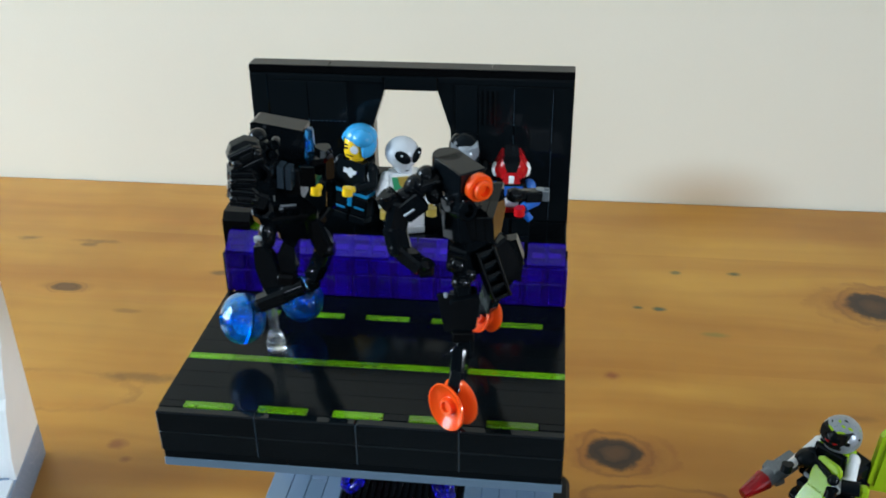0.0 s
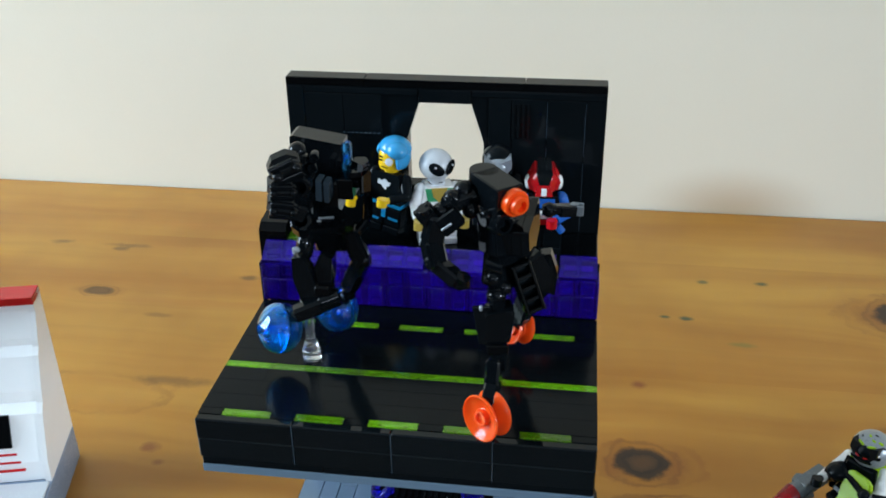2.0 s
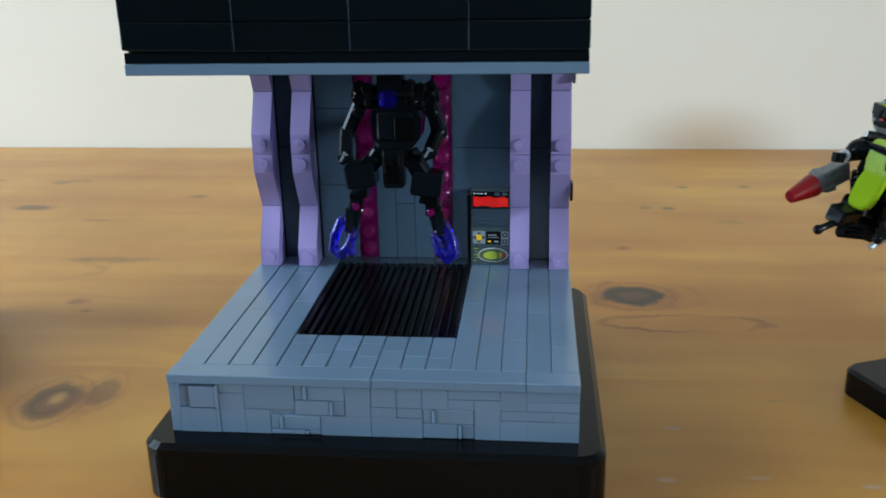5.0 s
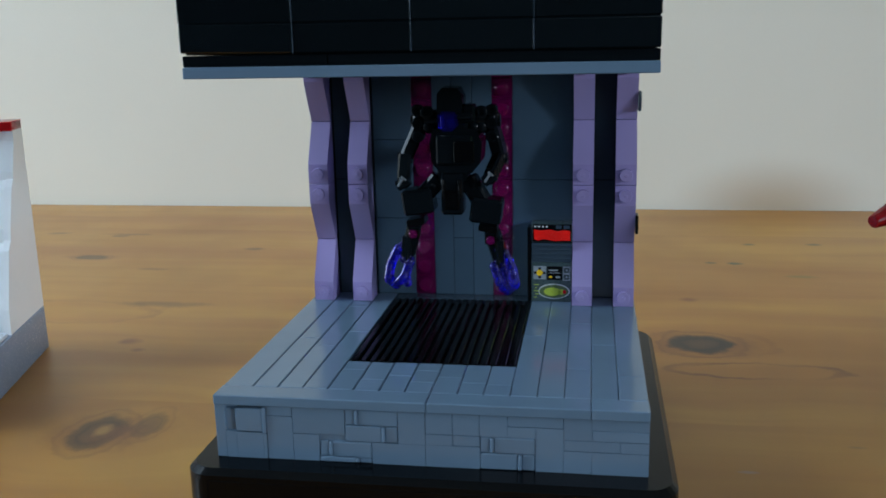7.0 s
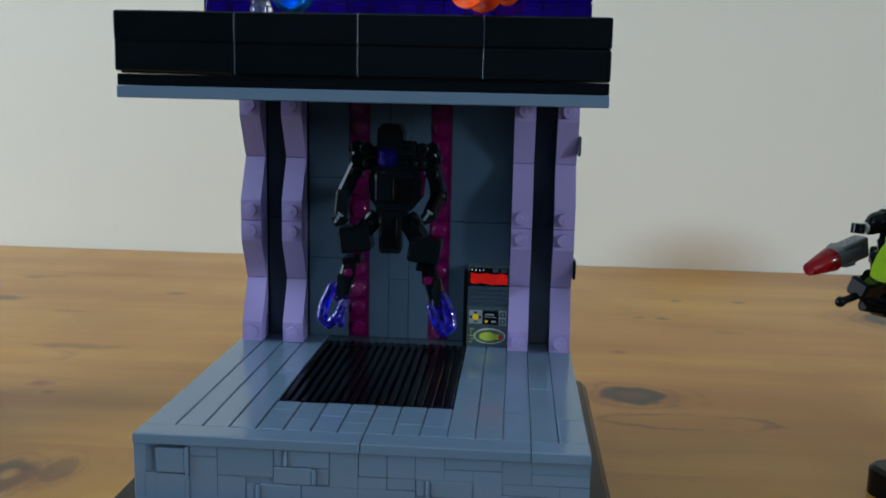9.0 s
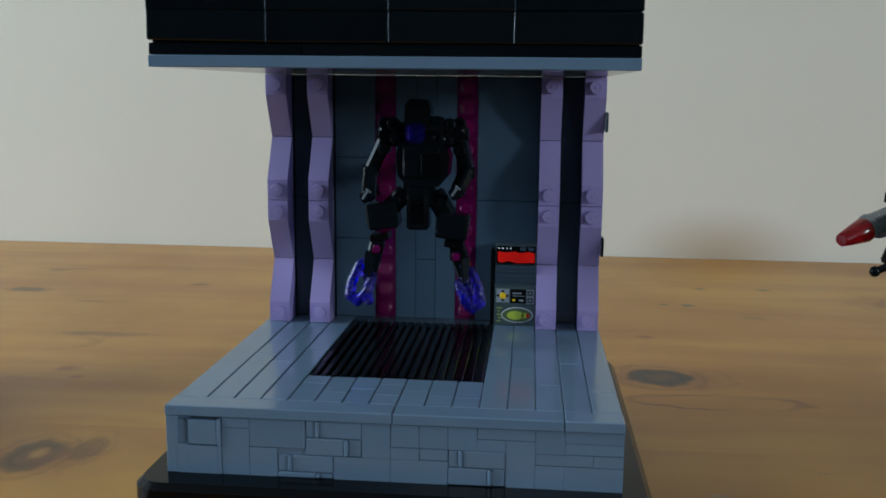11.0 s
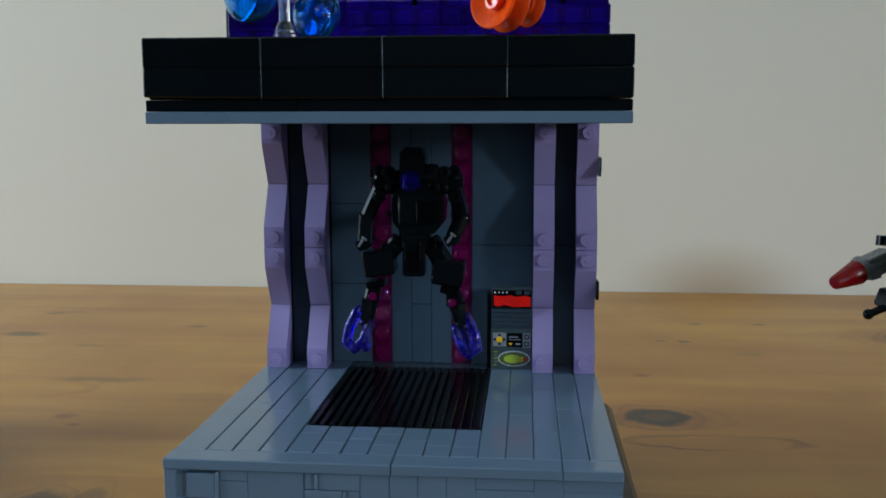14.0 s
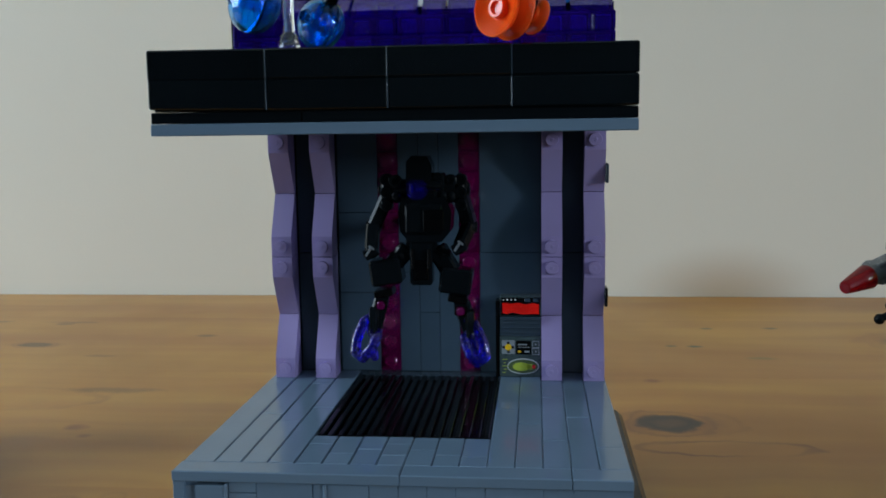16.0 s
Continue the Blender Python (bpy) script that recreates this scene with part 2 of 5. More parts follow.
def paint(name, hexa, scale=6.0, vary=0.05, rough=0.7):
    m, n, l, p = node_mat(name)
    tc = n.new("ShaderNodeTexCoord")
    a = n.new("ShaderNodeTexNoise")
    a.inputs["Scale"].default_value, a.inputs["Detail"].default_value = scale, 4
    b = n.new("ShaderNodeTexNoise")
    b.inputs["Scale"].default_value, b.inputs["Detail"].default_value = 420, 5
    for t in (a, b):
        l.new(tc.outputs["Object"], t.inputs["Vector"])
    x = n.new("ShaderNodeMix")
    x.data_type = "RGBA"
    l.new(a.outputs["Fac"], x.inputs["Factor"])
    c = lin(hexa)
    x.inputs[6].default_value = tuple(v * (1 - vary) for v in c[:3]) + (1,)
    x.inputs[7].default_value = tuple(min(1, v * (1 + vary)) for v in c[:3]) + (1,)
    l.new(x.outputs[2], p.inputs["Base Color"])
    p.inputs["Roughness"].default_value = rough
    bp = n.new("ShaderNodeBump")
    bp.inputs["Strength"].default_value, bp.inputs["Distance"].default_value = 0.15, 0.0005
    l.new(b.outputs["Fac"], bp.inputs["Height"])
    l.new(bp.outputs[0], p.inputs["Normal"])
    return m


WALL = paint("cream_wall_paint", "ded5c2", 4.0, 0.06)


def brown_patch(m, x, z, rx, rz, tone, much):
    """A soft brown patch in the wall's colour just over the table, fading outwards."""
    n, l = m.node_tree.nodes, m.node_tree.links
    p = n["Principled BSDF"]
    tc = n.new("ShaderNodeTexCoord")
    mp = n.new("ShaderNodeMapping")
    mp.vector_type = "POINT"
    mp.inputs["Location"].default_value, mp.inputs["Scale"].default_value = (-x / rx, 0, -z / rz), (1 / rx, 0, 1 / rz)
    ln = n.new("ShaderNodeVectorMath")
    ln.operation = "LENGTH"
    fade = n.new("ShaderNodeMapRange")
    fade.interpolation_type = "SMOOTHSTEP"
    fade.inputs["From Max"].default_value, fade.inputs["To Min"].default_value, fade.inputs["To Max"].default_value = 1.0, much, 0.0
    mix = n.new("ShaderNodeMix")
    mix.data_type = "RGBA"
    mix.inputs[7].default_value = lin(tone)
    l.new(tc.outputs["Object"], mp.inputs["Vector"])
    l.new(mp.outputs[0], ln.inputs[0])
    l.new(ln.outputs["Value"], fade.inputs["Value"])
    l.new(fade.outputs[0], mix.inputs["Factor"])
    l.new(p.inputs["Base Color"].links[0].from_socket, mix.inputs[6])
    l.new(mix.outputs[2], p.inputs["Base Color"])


brown_patch(WALL, 0.25, 0.0, 0.09, 0.045, "a07c4c", 0.6)
CEIL = paint("white_ceiling_paint", "b4b6b6")
CARPET = paint("brown_carpet", "4a4036", 30, 0.2, 0.95)
# near-black for the unseen room walls, chosen to hold down reflections and fill light
DIM = paint("dim_unseen_wall_paint", "2a2b2c", 5, 0.12, 0.85)


# ---------------- geometry helpers (millimetres in, metres out) ----------------
class Geo:
    def __init__(self):
        self.v, self.f, self.m, self.s, self.hollow = [], [], [], [], set()

    def add(self, verts, faces, m=0, smooth=False, M=None):
        k = len(self.v)
        self.v += [tuple(M @ Vector(p)) if M else tuple(p) for p in verts]
        self.f += [tuple(k + i for i in q) for q in faces]
        self.m += [m] * len(faces)
        self.s += [smooth] * len(faces)
        return self

    def box(self, x0, x1, y0, y1, z0, z1, c=0.2, m=0, M=None):
        """A box with chamfered edges."""
        c = min(c, 0.45 * min(x1 - x0, y1 - y0, z1 - z0))
        vs, idx = [], {}
        for sx in (0, 1):
            for sy in (0, 1):
                for sz in (0, 1):
                    p = (x1 if sx else x0, y1 if sy else y0, z1 if sz else z0)
                    q = (p[0] + (-c if sx else c), p[1] + (-c if sy else c), p[2] + (-c if sz else c))
                    for ax in range(3):
                        idx[sx, sy, sz, ax] = len(vs)
                        vs.append(tuple(p[i] if i == ax else q[i] for i in range(3)))
        fs = []
        for ax in range(3):
            o1, o2 = [i for i in range(3) if i != ax]
            for s in (0, 1):
                ring = []
                for a, b in ((0, 0), (1, 0), (1, 1), (0, 1)):
                    k = [0, 0, 0]
                    k[ax], k[o1], k[o2] = s, a, b
                    ring.append(idx[k[0], k[1], k[2], ax])
                flip = (s == 0) != (ax == 1)
                fs.append(tuple(reversed(ring)) if flip else tuple(ring))
        for ax in range(3):
            o1, o2 = [i for i in range(3) if i != ax]
            for a in (0, 1):
                for b in (0, 1):
                    k0, k1 = [0, 0, 0], [0, 0, 0]
                    k0[ax], k1[ax] = 0, 1
                    k0[o1] = k1[o1] = a
                    k0[o2] = k1[o2] = b
                    fs.append((idx[(*k0, o1)], idx[(*k1, o1)], idx[(*k1, o2)], idx[(*k0, o2)]))
        for sx in (0, 1):
            for sy in (0, 1):
                for sz in (0, 1):
                    fs.append(tuple(idx[sx, sy, sz, a] for a in range(3)))
        return self.add(vs, fs, m, False, M)

    def bar(self, p0, p1, r0, r1=None, n=14, m=0, bev=0.15, M=None):
        """A round bar or cone between two points, with a small bevel at both ends."""
        r1 = r0 if r1 is None else r1
        p0, p1 = Vector(p0), Vector(p1)
        ax = (p1 - p0)
        L = ax.length
        q = ax.to_track_quat("Z", "Y").to_matrix().to_4x4()
        T = Matrix.Translation(p0) @ q
        bev = min(bev, L * 0.3, r0 * 0.4, max(r1, 0.05) * 0.4)
        return self.lathe([(r0 - bev, 0), (r0, bev), (r1, L - bev), (max(r1 - bev, 0.01), L)], T if M is None else M @ T, n, m)

    def lathe(self, prof, M, n=20, m=0, smooth=True):
        vs, fs = [], []
        for r, h in prof:
            for i in range(n):
                a = 2 * math.pi * i / n
                vs.append((r * math.cos(a), r * math.sin(a), h))
        for j in range(len(prof) - 1):
            for i in range(n):
                k = (i + 1) % n
                fs.append((j * n + i, j * n + k, (j + 1) * n + k, (j + 1) * n + i))
        self.add(vs, fs, m, smooth, M)
        k = len(prof) - 1
        self.add([vs[i] for i in range(n)], [tuple(reversed(range(n)))], m, False, M)
        self.add([vs[k * n + i] for i in range(n)], [tuple(range(n))], m, False, M)
        return self

    def ball(self, c, r, m=0, nu=18, nv=11, M=None):
        rx, ry, rz = (r, r, r) if not isinstance(r, tuple) else r
        T = Matrix.Translation(c) @ Matrix.Diagonal((rx, ry, rz, 1))
        prof = [(math.sin(math.pi * j / nv) + 1e-4, -math.cos(math.pi * j / nv)) for j in range(nv + 1)]
        return self.lathe(prof, T if M is None else M @ T, nu, m)

    def prism(self, poly, a, b, axis="y", m=0, M=None, smooth=False):
        """A polygon of 2D points pulled from a to b along an axis. For x the points are (y, z), for y (x, z), for z (x, y)."""
        def at(p, t):
            return {"x": (t, p[0], p[1]), "y": (p[0], t, p[1]), "z": (p[0], p[1], t)}[axis]
        n = len(poly)
        vs = [at(p, a) for p in poly] + [at(p, b) for p in poly]
        fs = [tuple(range(n)), tuple(range(2 * n - 1, n - 1, -1))] + [(i, n + i, n + (i + 1) % n, (i + 1) % n) for i in range(n)]
        return self.add(vs, fs, m, smooth, M)

    def cavity(self, *a, **k):
        """A hollow inside a clear piece: a box whose faces look inwards."""
        n = len(self.f)
        self.box(*a, **k)
        self.hollow |= set(range(n, len(self.f)))
        return self

    def mesh(self, name, mats):
        me = bpy.data.meshes.new(name)
        me.from_pydata([(x * 0.001, y * 0.001, z * 0.001) for x, y, z in self.v], [], self.f)
        for mt in (mats if isinstance(mats, (list, tuple)) else [mats]):
            me.materials.append(mt)
        me.polygons.foreach_set("material_index", self.m)
        me.polygons.foreach_set("use_smooth", self.s)
        bm = bmesh.new()
        bm.from_mesh(me)
        bmesh.ops.recalc_face_normals(bm, faces=bm.faces[:])
        if self.hollow:
            bm.faces.ensure_lookup_table()
            bmesh.ops.reverse_faces(bm, faces=[bm.faces[i] for i in self.hollow])
        for e in bm.edges:
            if len(e.link_faces) == 2 and e.calc_face_angle(0.0) > 0.62:
                e.smooth = False
        bm.to_mesh(me)
        bm.free()
        me.update()
        return me


def thing(name, geo, mats, label, category, group="", kind=""):
    return tagged(new(name, geo.mesh(name, mats)), label, category, group, kind)


def holder(name, x, y, z, label, category, group="", kind=""):
    ob = new(name)
    ob.empty_display_size = 0.01
    ob.matrix_world = Matrix.Translation((x * 0.001, y * 0.001, z * 0.001))
    return tagged(ob, label, category, group, kind)


def under(ob, parent):
    """Makes ob a child whose own coordinates stay those of the place."""
    ob.parent = parent
    if parent.parent is None:
        ob.matrix_parent_inverse = Matrix.Translation(-parent.location)
    return ob


def part(name, geo, mats, parent, label=""):
    ob = new(name, geo.mesh(name, mats))
    under(ob, parent)
    return tagged(ob, label) if label else ob


def piece(name, mesh, parent, x, y, z, rz=0.0):
    """One of many alike pieces: an object of its own on a shared mesh."""
    ob = new(name, mesh)
    under(ob, parent)
    ob.matrix_basis = Matrix.Translation((x * 0.001, y * 0.001, z * 0.001)) @ Matrix.Rotation(rz, 4, "Z")
    return ob


def rot(c, rx=0, ry=0, rz=0):
    return Matrix.Translation(c) @ Euler([radians(a) for a in (rx, ry, rz)]).to_matrix().to_4x4()


U = 8.0                                   # one stud
F = 36.8                                  # lower floor
DK = 155.2                                # upper deck

# ---------------- the room ----------------
X0, X1, Y0, Y1, ZF, ZC = -1850.0, 4000.0, -2950.0, 500.0, -745.0, 1650.0


def room_wall(name, boxes, label, mat):
    g = Geo()
    for b in boxes:
        g.box(*b, c=1.0)
    return thing(name, g, mat, label, "wall", kind="structure")


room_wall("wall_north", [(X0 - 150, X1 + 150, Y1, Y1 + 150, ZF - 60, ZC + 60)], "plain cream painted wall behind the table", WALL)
room_wall("wall_west", [(X0 - 150, X0, Y0, -960, ZF - 60, ZC + 60), (X0 - 150, X0, 460, Y1, ZF - 60, ZC + 60),
                        (X0 - 150, X0, -960, 460, ZF - 60, -90), (X0 - 150, X0, -960, 460, 1530, ZC + 60)], "unseen wall with a window opening, kept dark to limit reflections and fill", DIM)
room_wall("wall_east", [(X1, X1 + 150, Y0, -2880, ZF - 60, ZC + 60), (X1, X1 + 150, -1920, Y1, ZF - 60, ZC + 60),
                        (X1, X1 + 150, -2880, -1920, ZF - 60, 440), (X1, X1 + 150, -2880, -1920, 1360, ZC + 60)], "unseen wall with a window opening, kept dark to limit reflections and fill", DIM)
room_wall("wall_south", [(X0 - 150, -310, Y0 - 150, Y0, ZF - 60, ZC + 60), (610, 1640, Y0 - 150, Y0, ZF - 60, ZC + 60), (2760, X1 + 150, Y0 - 150, Y0, ZF - 60, ZC + 60),
                         (1640, 2760, Y0 - 150, Y0, ZF - 60, -710), (1640, 2760, Y0 - 150, Y0, 1210, ZC + 60),
                         (-310, 610, Y0 - 150, Y0, ZF - 60, 1090), (-310, 610, Y0 - 150, Y0, 1610, ZC + 60)], "unseen wall with a high window and a glazed door opening, kept dark to limit reflections", DIM)
thing("floor", Geo().box(X0, X1, Y0, Y1, ZF - 60, ZF, c=1), CARPET, "plain brown carpeted floor under the table", "floor", kind="structure")
thing("ceiling", Geo().box(X0, X1, Y0, Y1, ZC, ZC + 60, c=1), CEIL, "plain white ceiling", "ceiling", kind="structure")

# ---------------- the table ----------------
table = holder("table", 0, 0, ZF, "varnished knotty pine table pushed against the wall", "table")
edges = [-72, 85, 256, 405, 497]
for a, b in zip(edges, edges[1:]):
    part("plank", Geo().box(-900, 1000, a + 0.002, b - 0.002, -28, -2, c=0.012), WOOD, table)
for x in (-850, 950):
    for y in (-25, 430):
        part("leg", Geo().box(x - 35, x + 35, y - 35, y + 35, ZF, -28, c=4), WOOD, table)
part("apron", Geo().box(-815, 915, -20, 0, -120, -28.2, c=1), WOOD, table)

# ---------------- black plinth ----------------
def rounded(x0, x1, y0, y1, r, n=6):
    out = []
    for cx, cy, a0 in ((x1 - r, y1 - r, 0), (x0 + r, y1 - r, 90), (x0 + r, y0 + r, 180), (x1 - r, y0 + r, 270)):
        for i in range(n + 1):
            a = radians(a0 + 90 * i / n)
            out.append((cx + r * math.cos(a), cy + r * math.sin(a)))
    return out


def slab(geo, ring0, z0, z1, bev, grow, m=0, M=None):
    """A slab with rounded corners and a chamfered top edge."""
    a, b = ring0, grow
    n = len(a)
    vs = [(x, y, z0) for x, y in a] + [(x, y, z1 - bev) for x, y in a] + [(x, y, z1) for x, y in b]
    fs = [(j * n + i, j * n + (i + 1) % n, (j + 1) * n + (i + 1) % n, (j + 1) * n + i) for j in (0, 1) for i in range(n)]
    fs += [tuple(range(n - 1, -1, -1)), tuple(range(2 * n, 3 * n))]
    return geo.add(vs, fs, m, False, M)


plinth = holder("display_plinth", 63.6, 64, -2, "low black plastic display plinth with rounded corners standing on the table", "plinth")
PX0, PX1, PY0, PY1 = -9.8, 137.0, -8.8, 137.0
part("top_plate", slab(Geo(), rounded(PX0, PX1, PY0, PY1, 8), 14.2, 17.6, 1.8, rounded(PX0 + 1.8, PX1 - 1.8, PY0 + 1.8, PY1 - 1.8, 7)), BLACK_SATIN, plinth)
part("core", Geo().box(PX0 + 3, PX1 - 3, PY0 + 3, PY1 - 3, -2, 14.1, c=0.3), BLACK_SATIN, plinth)
part("front_panel", Geo().box(PX0 + 8.05, PX1 - 8.05, PY0, PY0 + 3, -2, 14.15, c=0.15), BLACK_SATIN, plinth)
part("rear_panel", Geo().box(PX0 + 8.05, PX1 - 8.05, PY1 - 3, PY1, -2, 14.15, c=0.15), BLACK_SATIN, plinth)
part("side_panel", Geo().box(PX0, PX0 + 3, PY0 + 8.05, PY1 - 8.05, -2, 14.15, c=0.15), BLACK_SATIN, plinth)
part("side_panel", Geo().box(PX1 - 3, PX1, PY0 + 8.05, PY1 - 8.05, -2, 14.15, c=0.15), BLACK_SATIN, plinth)
for sx, sy in ((0, 0), (1, 0), (0, 1), (1, 1)):
    cx, cy = (PX1 - 8 if sx else PX0 + 8), (PY1 - 8 if sy else PY0 + 8)
    a0 = {(1, 1): 0, (0, 1): 90, (0, 0): 180, (1, 0): 270}[sx, sy]
    arc = [(cx + 8 * math.cos(radians(a0 + 90 * i / 8)), cy + 8 * math.sin(radians(a0 + 90 * i / 8))) for i in range(9)]
    part("corner_block", Geo().prism([(cx, cy)] + arc, -2, 14.15, "z"), BLACK_SATIN, plinth)

# ---------------- lower stage: grey base ----------------
base = holder("hangar_stage", 64, 64, 17.6, "bluish grey toy-brick stage with a tiled floor", "toy stage")
LIFT = Matrix(((1, 0, 0, 0), (0, 1, 0, 0), (0, -1.3 / 110, 1, 1.3), (0, 0, 0, 1)))    # the floor rises a little towards the front
SX0, SX1 = -1.7, 128.6
part("core", Geo().box(SX0 + 0.6, SX1 - 0.6, 1.6, 128, 17.7, 33.4, c=0.3), GREY, base)
for a, b in ((SX0, 63.9), (64.1, 111.9), (112.1, SX1)):
    part("rim_plate", Geo().box(a, b, 0, 8.4, 33.6, F, 0.3, 0, LIFT), GREY, base)


def stud_x(s):
    return SX0 + s * (SX1 - SX0) / 16


def wall_z(z):
    return 17.6 + (z - 17.6) * 17.2 / 16


# front bricks in studs across and mm up: each is one or two joined boxes
FRONT = [((2, 3, 30.7, 33.6),), ((2, 3, 17.6, 30.6), (3, 4, 17.6, 25.6)), ((3, 5, 25.7, 33.6),),
         ((6, 8, 17.6, 23.95), (7, 8, 23.95, 33.6)), ((8, 9, 27.3, 33.6),), ((9, 10, 27.3, 33.6),), ((9, 10, 24.1, 27.2),),
         ((8, 10, 17.6, 24.0), (8, 9, 24.0, 27.2)), ((11, 13, 30.5, 33.6),), ((10, 11, 27.3, 33.6), (11, 12, 27.3, 30.4)),
         ((12, 13, 17.6, 30.4), (13, 14, 17.6, 24.0)), ((13, 14, 27.3, 33.6), (14, 16, 30.4, 33.6)), ((14, 16, 27.3, 30.3),),
         ((13, 15, 24.1, 27.2),), ((15, 16, 24.1, 27.2), (14, 16, 17.6, 24.0))]
for boxes in FRONT:
    g = Geo()
    y = 0.85 + random.uniform(-0.1, 0.1)
    for a, b, z0, z1 in boxes:
        one = len(boxes) == 1
        g.box(stud_x(a) + (0.08 if one else 0.05), stud_x(b) - (0.08 if one else 0.05), y, 4, wall_z(z0), wall_z(z1) - 0.03, c=0.16 if one else 0.05)
    part("brick", g, GREY, base)
# bricks with a masonry face: two courses, each with a proud upright edge
for a, z0, z1 in ((5, 24.0, 33.6), (4, 17.6, 23.9), (10, 17.7, 27.2)):
    x0, x1, z0, z1 = stud_x(a), stud_x(a + 2), wall_z(z0), wall_z(z1)
    top = min(5.1, (z1 - z0) * 0.75)
    g = Geo()
    for lo, hi, s in ((z1 - top + 0.1, z1 - 0.05, x0 + 3.6), (z0, z1 - top - 0.1, x0 + 11.8)):
        if s < x0 + 5:
            g.box(x0 + 0.1, s - 0.55, 1.0, 4, lo, hi, c=0.25).box(s + 0.55, x1 - 0.15, 0.7, 4, lo, hi, c=0.3)
        else:
            g.box(x0 + 0.1, s - 0.55, 0.7, 4, lo, hi, c=0.3).box(s + 0.55, x1 - 0.15, 1.0, 4, lo, hi, c=0.3)
        g.box(s - 0.55, s + 0.55, 0.15, 4, lo + 0.15, hi - 0.05, c=0.4)
    part("brick", g, GREY, base)
x0, x1 = stud_x(0), stud_x(2)
g = Geo().box(x0, x0 + 3.2, 0.7, 4, 17.6, 34.8, c=0.2).box(x0 + 3.2, x0 + 6.6, 0.7, 4, 17.6, 26.2, c=0.05).box(x0 + 3.2, x0 + 6.6, 2.6, 4, 26.2, 34.8, c=0.05)
g.box(x0 + 6.6, x1 - 1.3, 0.7, 4, 17.6, 26.0, c=0.05).box(x0 + 6.6, x1 - 1.3, 0.45, 4, 26.4, 33.8, c=0.25).box(x1 - 1.3, x1 - 0.15, 0.1, 4, 25.8, 34.4, c=0.4).box(x1 - 1.3, x1 - 0.12, 0.7, 4, 17.6, 25.7, c=0.1)
part("panel_brick", g, GREY, base)
for a in range(8):                         # side bricks
    for side in (SX0, SX1 - 3.8):
        part("brick", Geo().box(side, side + 3.8, 4.2 + a * 15.4, 19.5 + a * 15.4, 17.7, 33.5, c=0.2), GREY, base)
# floor tiles
TILES = []
for c in range(4):
    cuts = {0: [8.5, 118], 1: [8.5, 57, 118], 2: [8.5, 49, 97, 118], 3: [8.5, 65, 118]}[c]
    TILES += [(c * U + (SX0 if c == 0 else 0), (c + 1) * U, a, b) for a, b in zip(cuts, cuts[1:])]
for c in range(4, 11):
    cuts = {4: [8.5, 26, 34], 5: [8.5, 18, 34], 6: [8.5, 22, 34], 7: [8.5, 17, 27, 34], 8: [8.5, 22, 34], 9: [8.5, 18, 34], 10: [8.5, 17, 34]}[c]
    TILES += [(c * U, (c + 1) * U, a, b) for a, b in zip(cuts, cuts[1:])]
for c in range(11, 16):
    cuts = {11: [8.5, 66, 118], 12: [8.5, 50, 118], 13: [8.5, 33, 82, 118], 14: [8.5, 58, 118], 15: [8.5, 28, 118]}[c]
    TILES += [(c * U, (c + 1) * U + (0.6 if c == 15 else 0), a, b) for a, b in zip(cuts, cuts[1:])]
for x0, x1, y0, y1 in TILES:
    Q = LIFT @ Matrix.Translation(((x0 + x1) / 2, (y0 + y1) / 2, F + random.uniform(-0.1, 0.06))) @ Euler((random.uniform(-0.002, 0.002), random.uniform(-0.007, 0.007), random.uniform(-0.001, 0.001))).to_matrix().to_4x4()
    w, d = (x1 - x0) / 2 - random.uniform(0.07, 0.13), (y1 - y0) / 2 - 0.09
    part("tile", Geo().box(-w, w, -d, d, F - 40.1, 0, 0.28, 0, Q), GREY, base)
part("back_plate", Geo().box(32, 88, 110.2, 118, 33.5, F, c=0.2), GREY_DARK, base)
part("grate_bed", Geo().box(32.1, 87.9, 34.1, 110, 33.5, 35.2, 0.1, 0, LIFT), BLACK_SATIN, base)
ridge = Geo().box(-0.95, 0.95, 0, 15.7, 0, 1.75, 0.3, 0, Matrix(((1, 0, 0, 0), (0, 1, 0, 0), (0, -1.3 / 110, 1, 0), (0, 0, 0, 1)))).mesh("grate_bar", BLACK_SATIN)
for j in range(18):
    for k in range(5):
        y = 34.3 + k * 15.15
        piece("grate_bar", ridge, base, 33.7 + j * 3.11 + random.uniform(-0.12, 0.12), y, 36.45 - 1.3 * y / 110 + random.uniform(-0.08, 0.05), random.uniform(-0.008, 0.008))

# ---------------- lower stage: back wall and pillars ----------------
hb = holder("hangar_back_wall", 64, 123, F, "dark bluish grey panelled toy-brick wall with clear magenta strips", "toy wall")
part("backing", Geo().box(0, 128, 118.1, 128, 33.4, F, c=0.1).box(0, 128, 120, 128, F, 132.6, c=0.3), GREY_DARK, hb)
for x0, x1, cuts in ((0, 24, [0, 48, 96]), (24, 40, [0, 32, 64, 96]), (48, 56, [0, 40, 96]), (56, 64, [0, 24, 64, 96]), (64, 72, [0, 40, 96]),
                     (80, 104, [0, 48, 96]), (104, 128, [0, 48, 96])):
    for a, b in zip(cuts, cuts[1:]):
        part("panel", Geo().box(x0 + 0.08, x1 - 0.08, 117.6, 120.1, F + a + 0.06, F + b - 0.1, c=0.2), GREY_DARK if x0 in (0, 104) else SLATE, hb)
mag = Geo().box(-3.9, 3.9, -2.4, 0, 0.1, 7.9, c=0.3)
mag.lathe([(2.6, 0), (2.6, 1.2), (2.3, 1.4)], rot((0, -2.3, 4), 90), 18)
mag = mag.mesh("magenta_brick", T_MAGENTA)
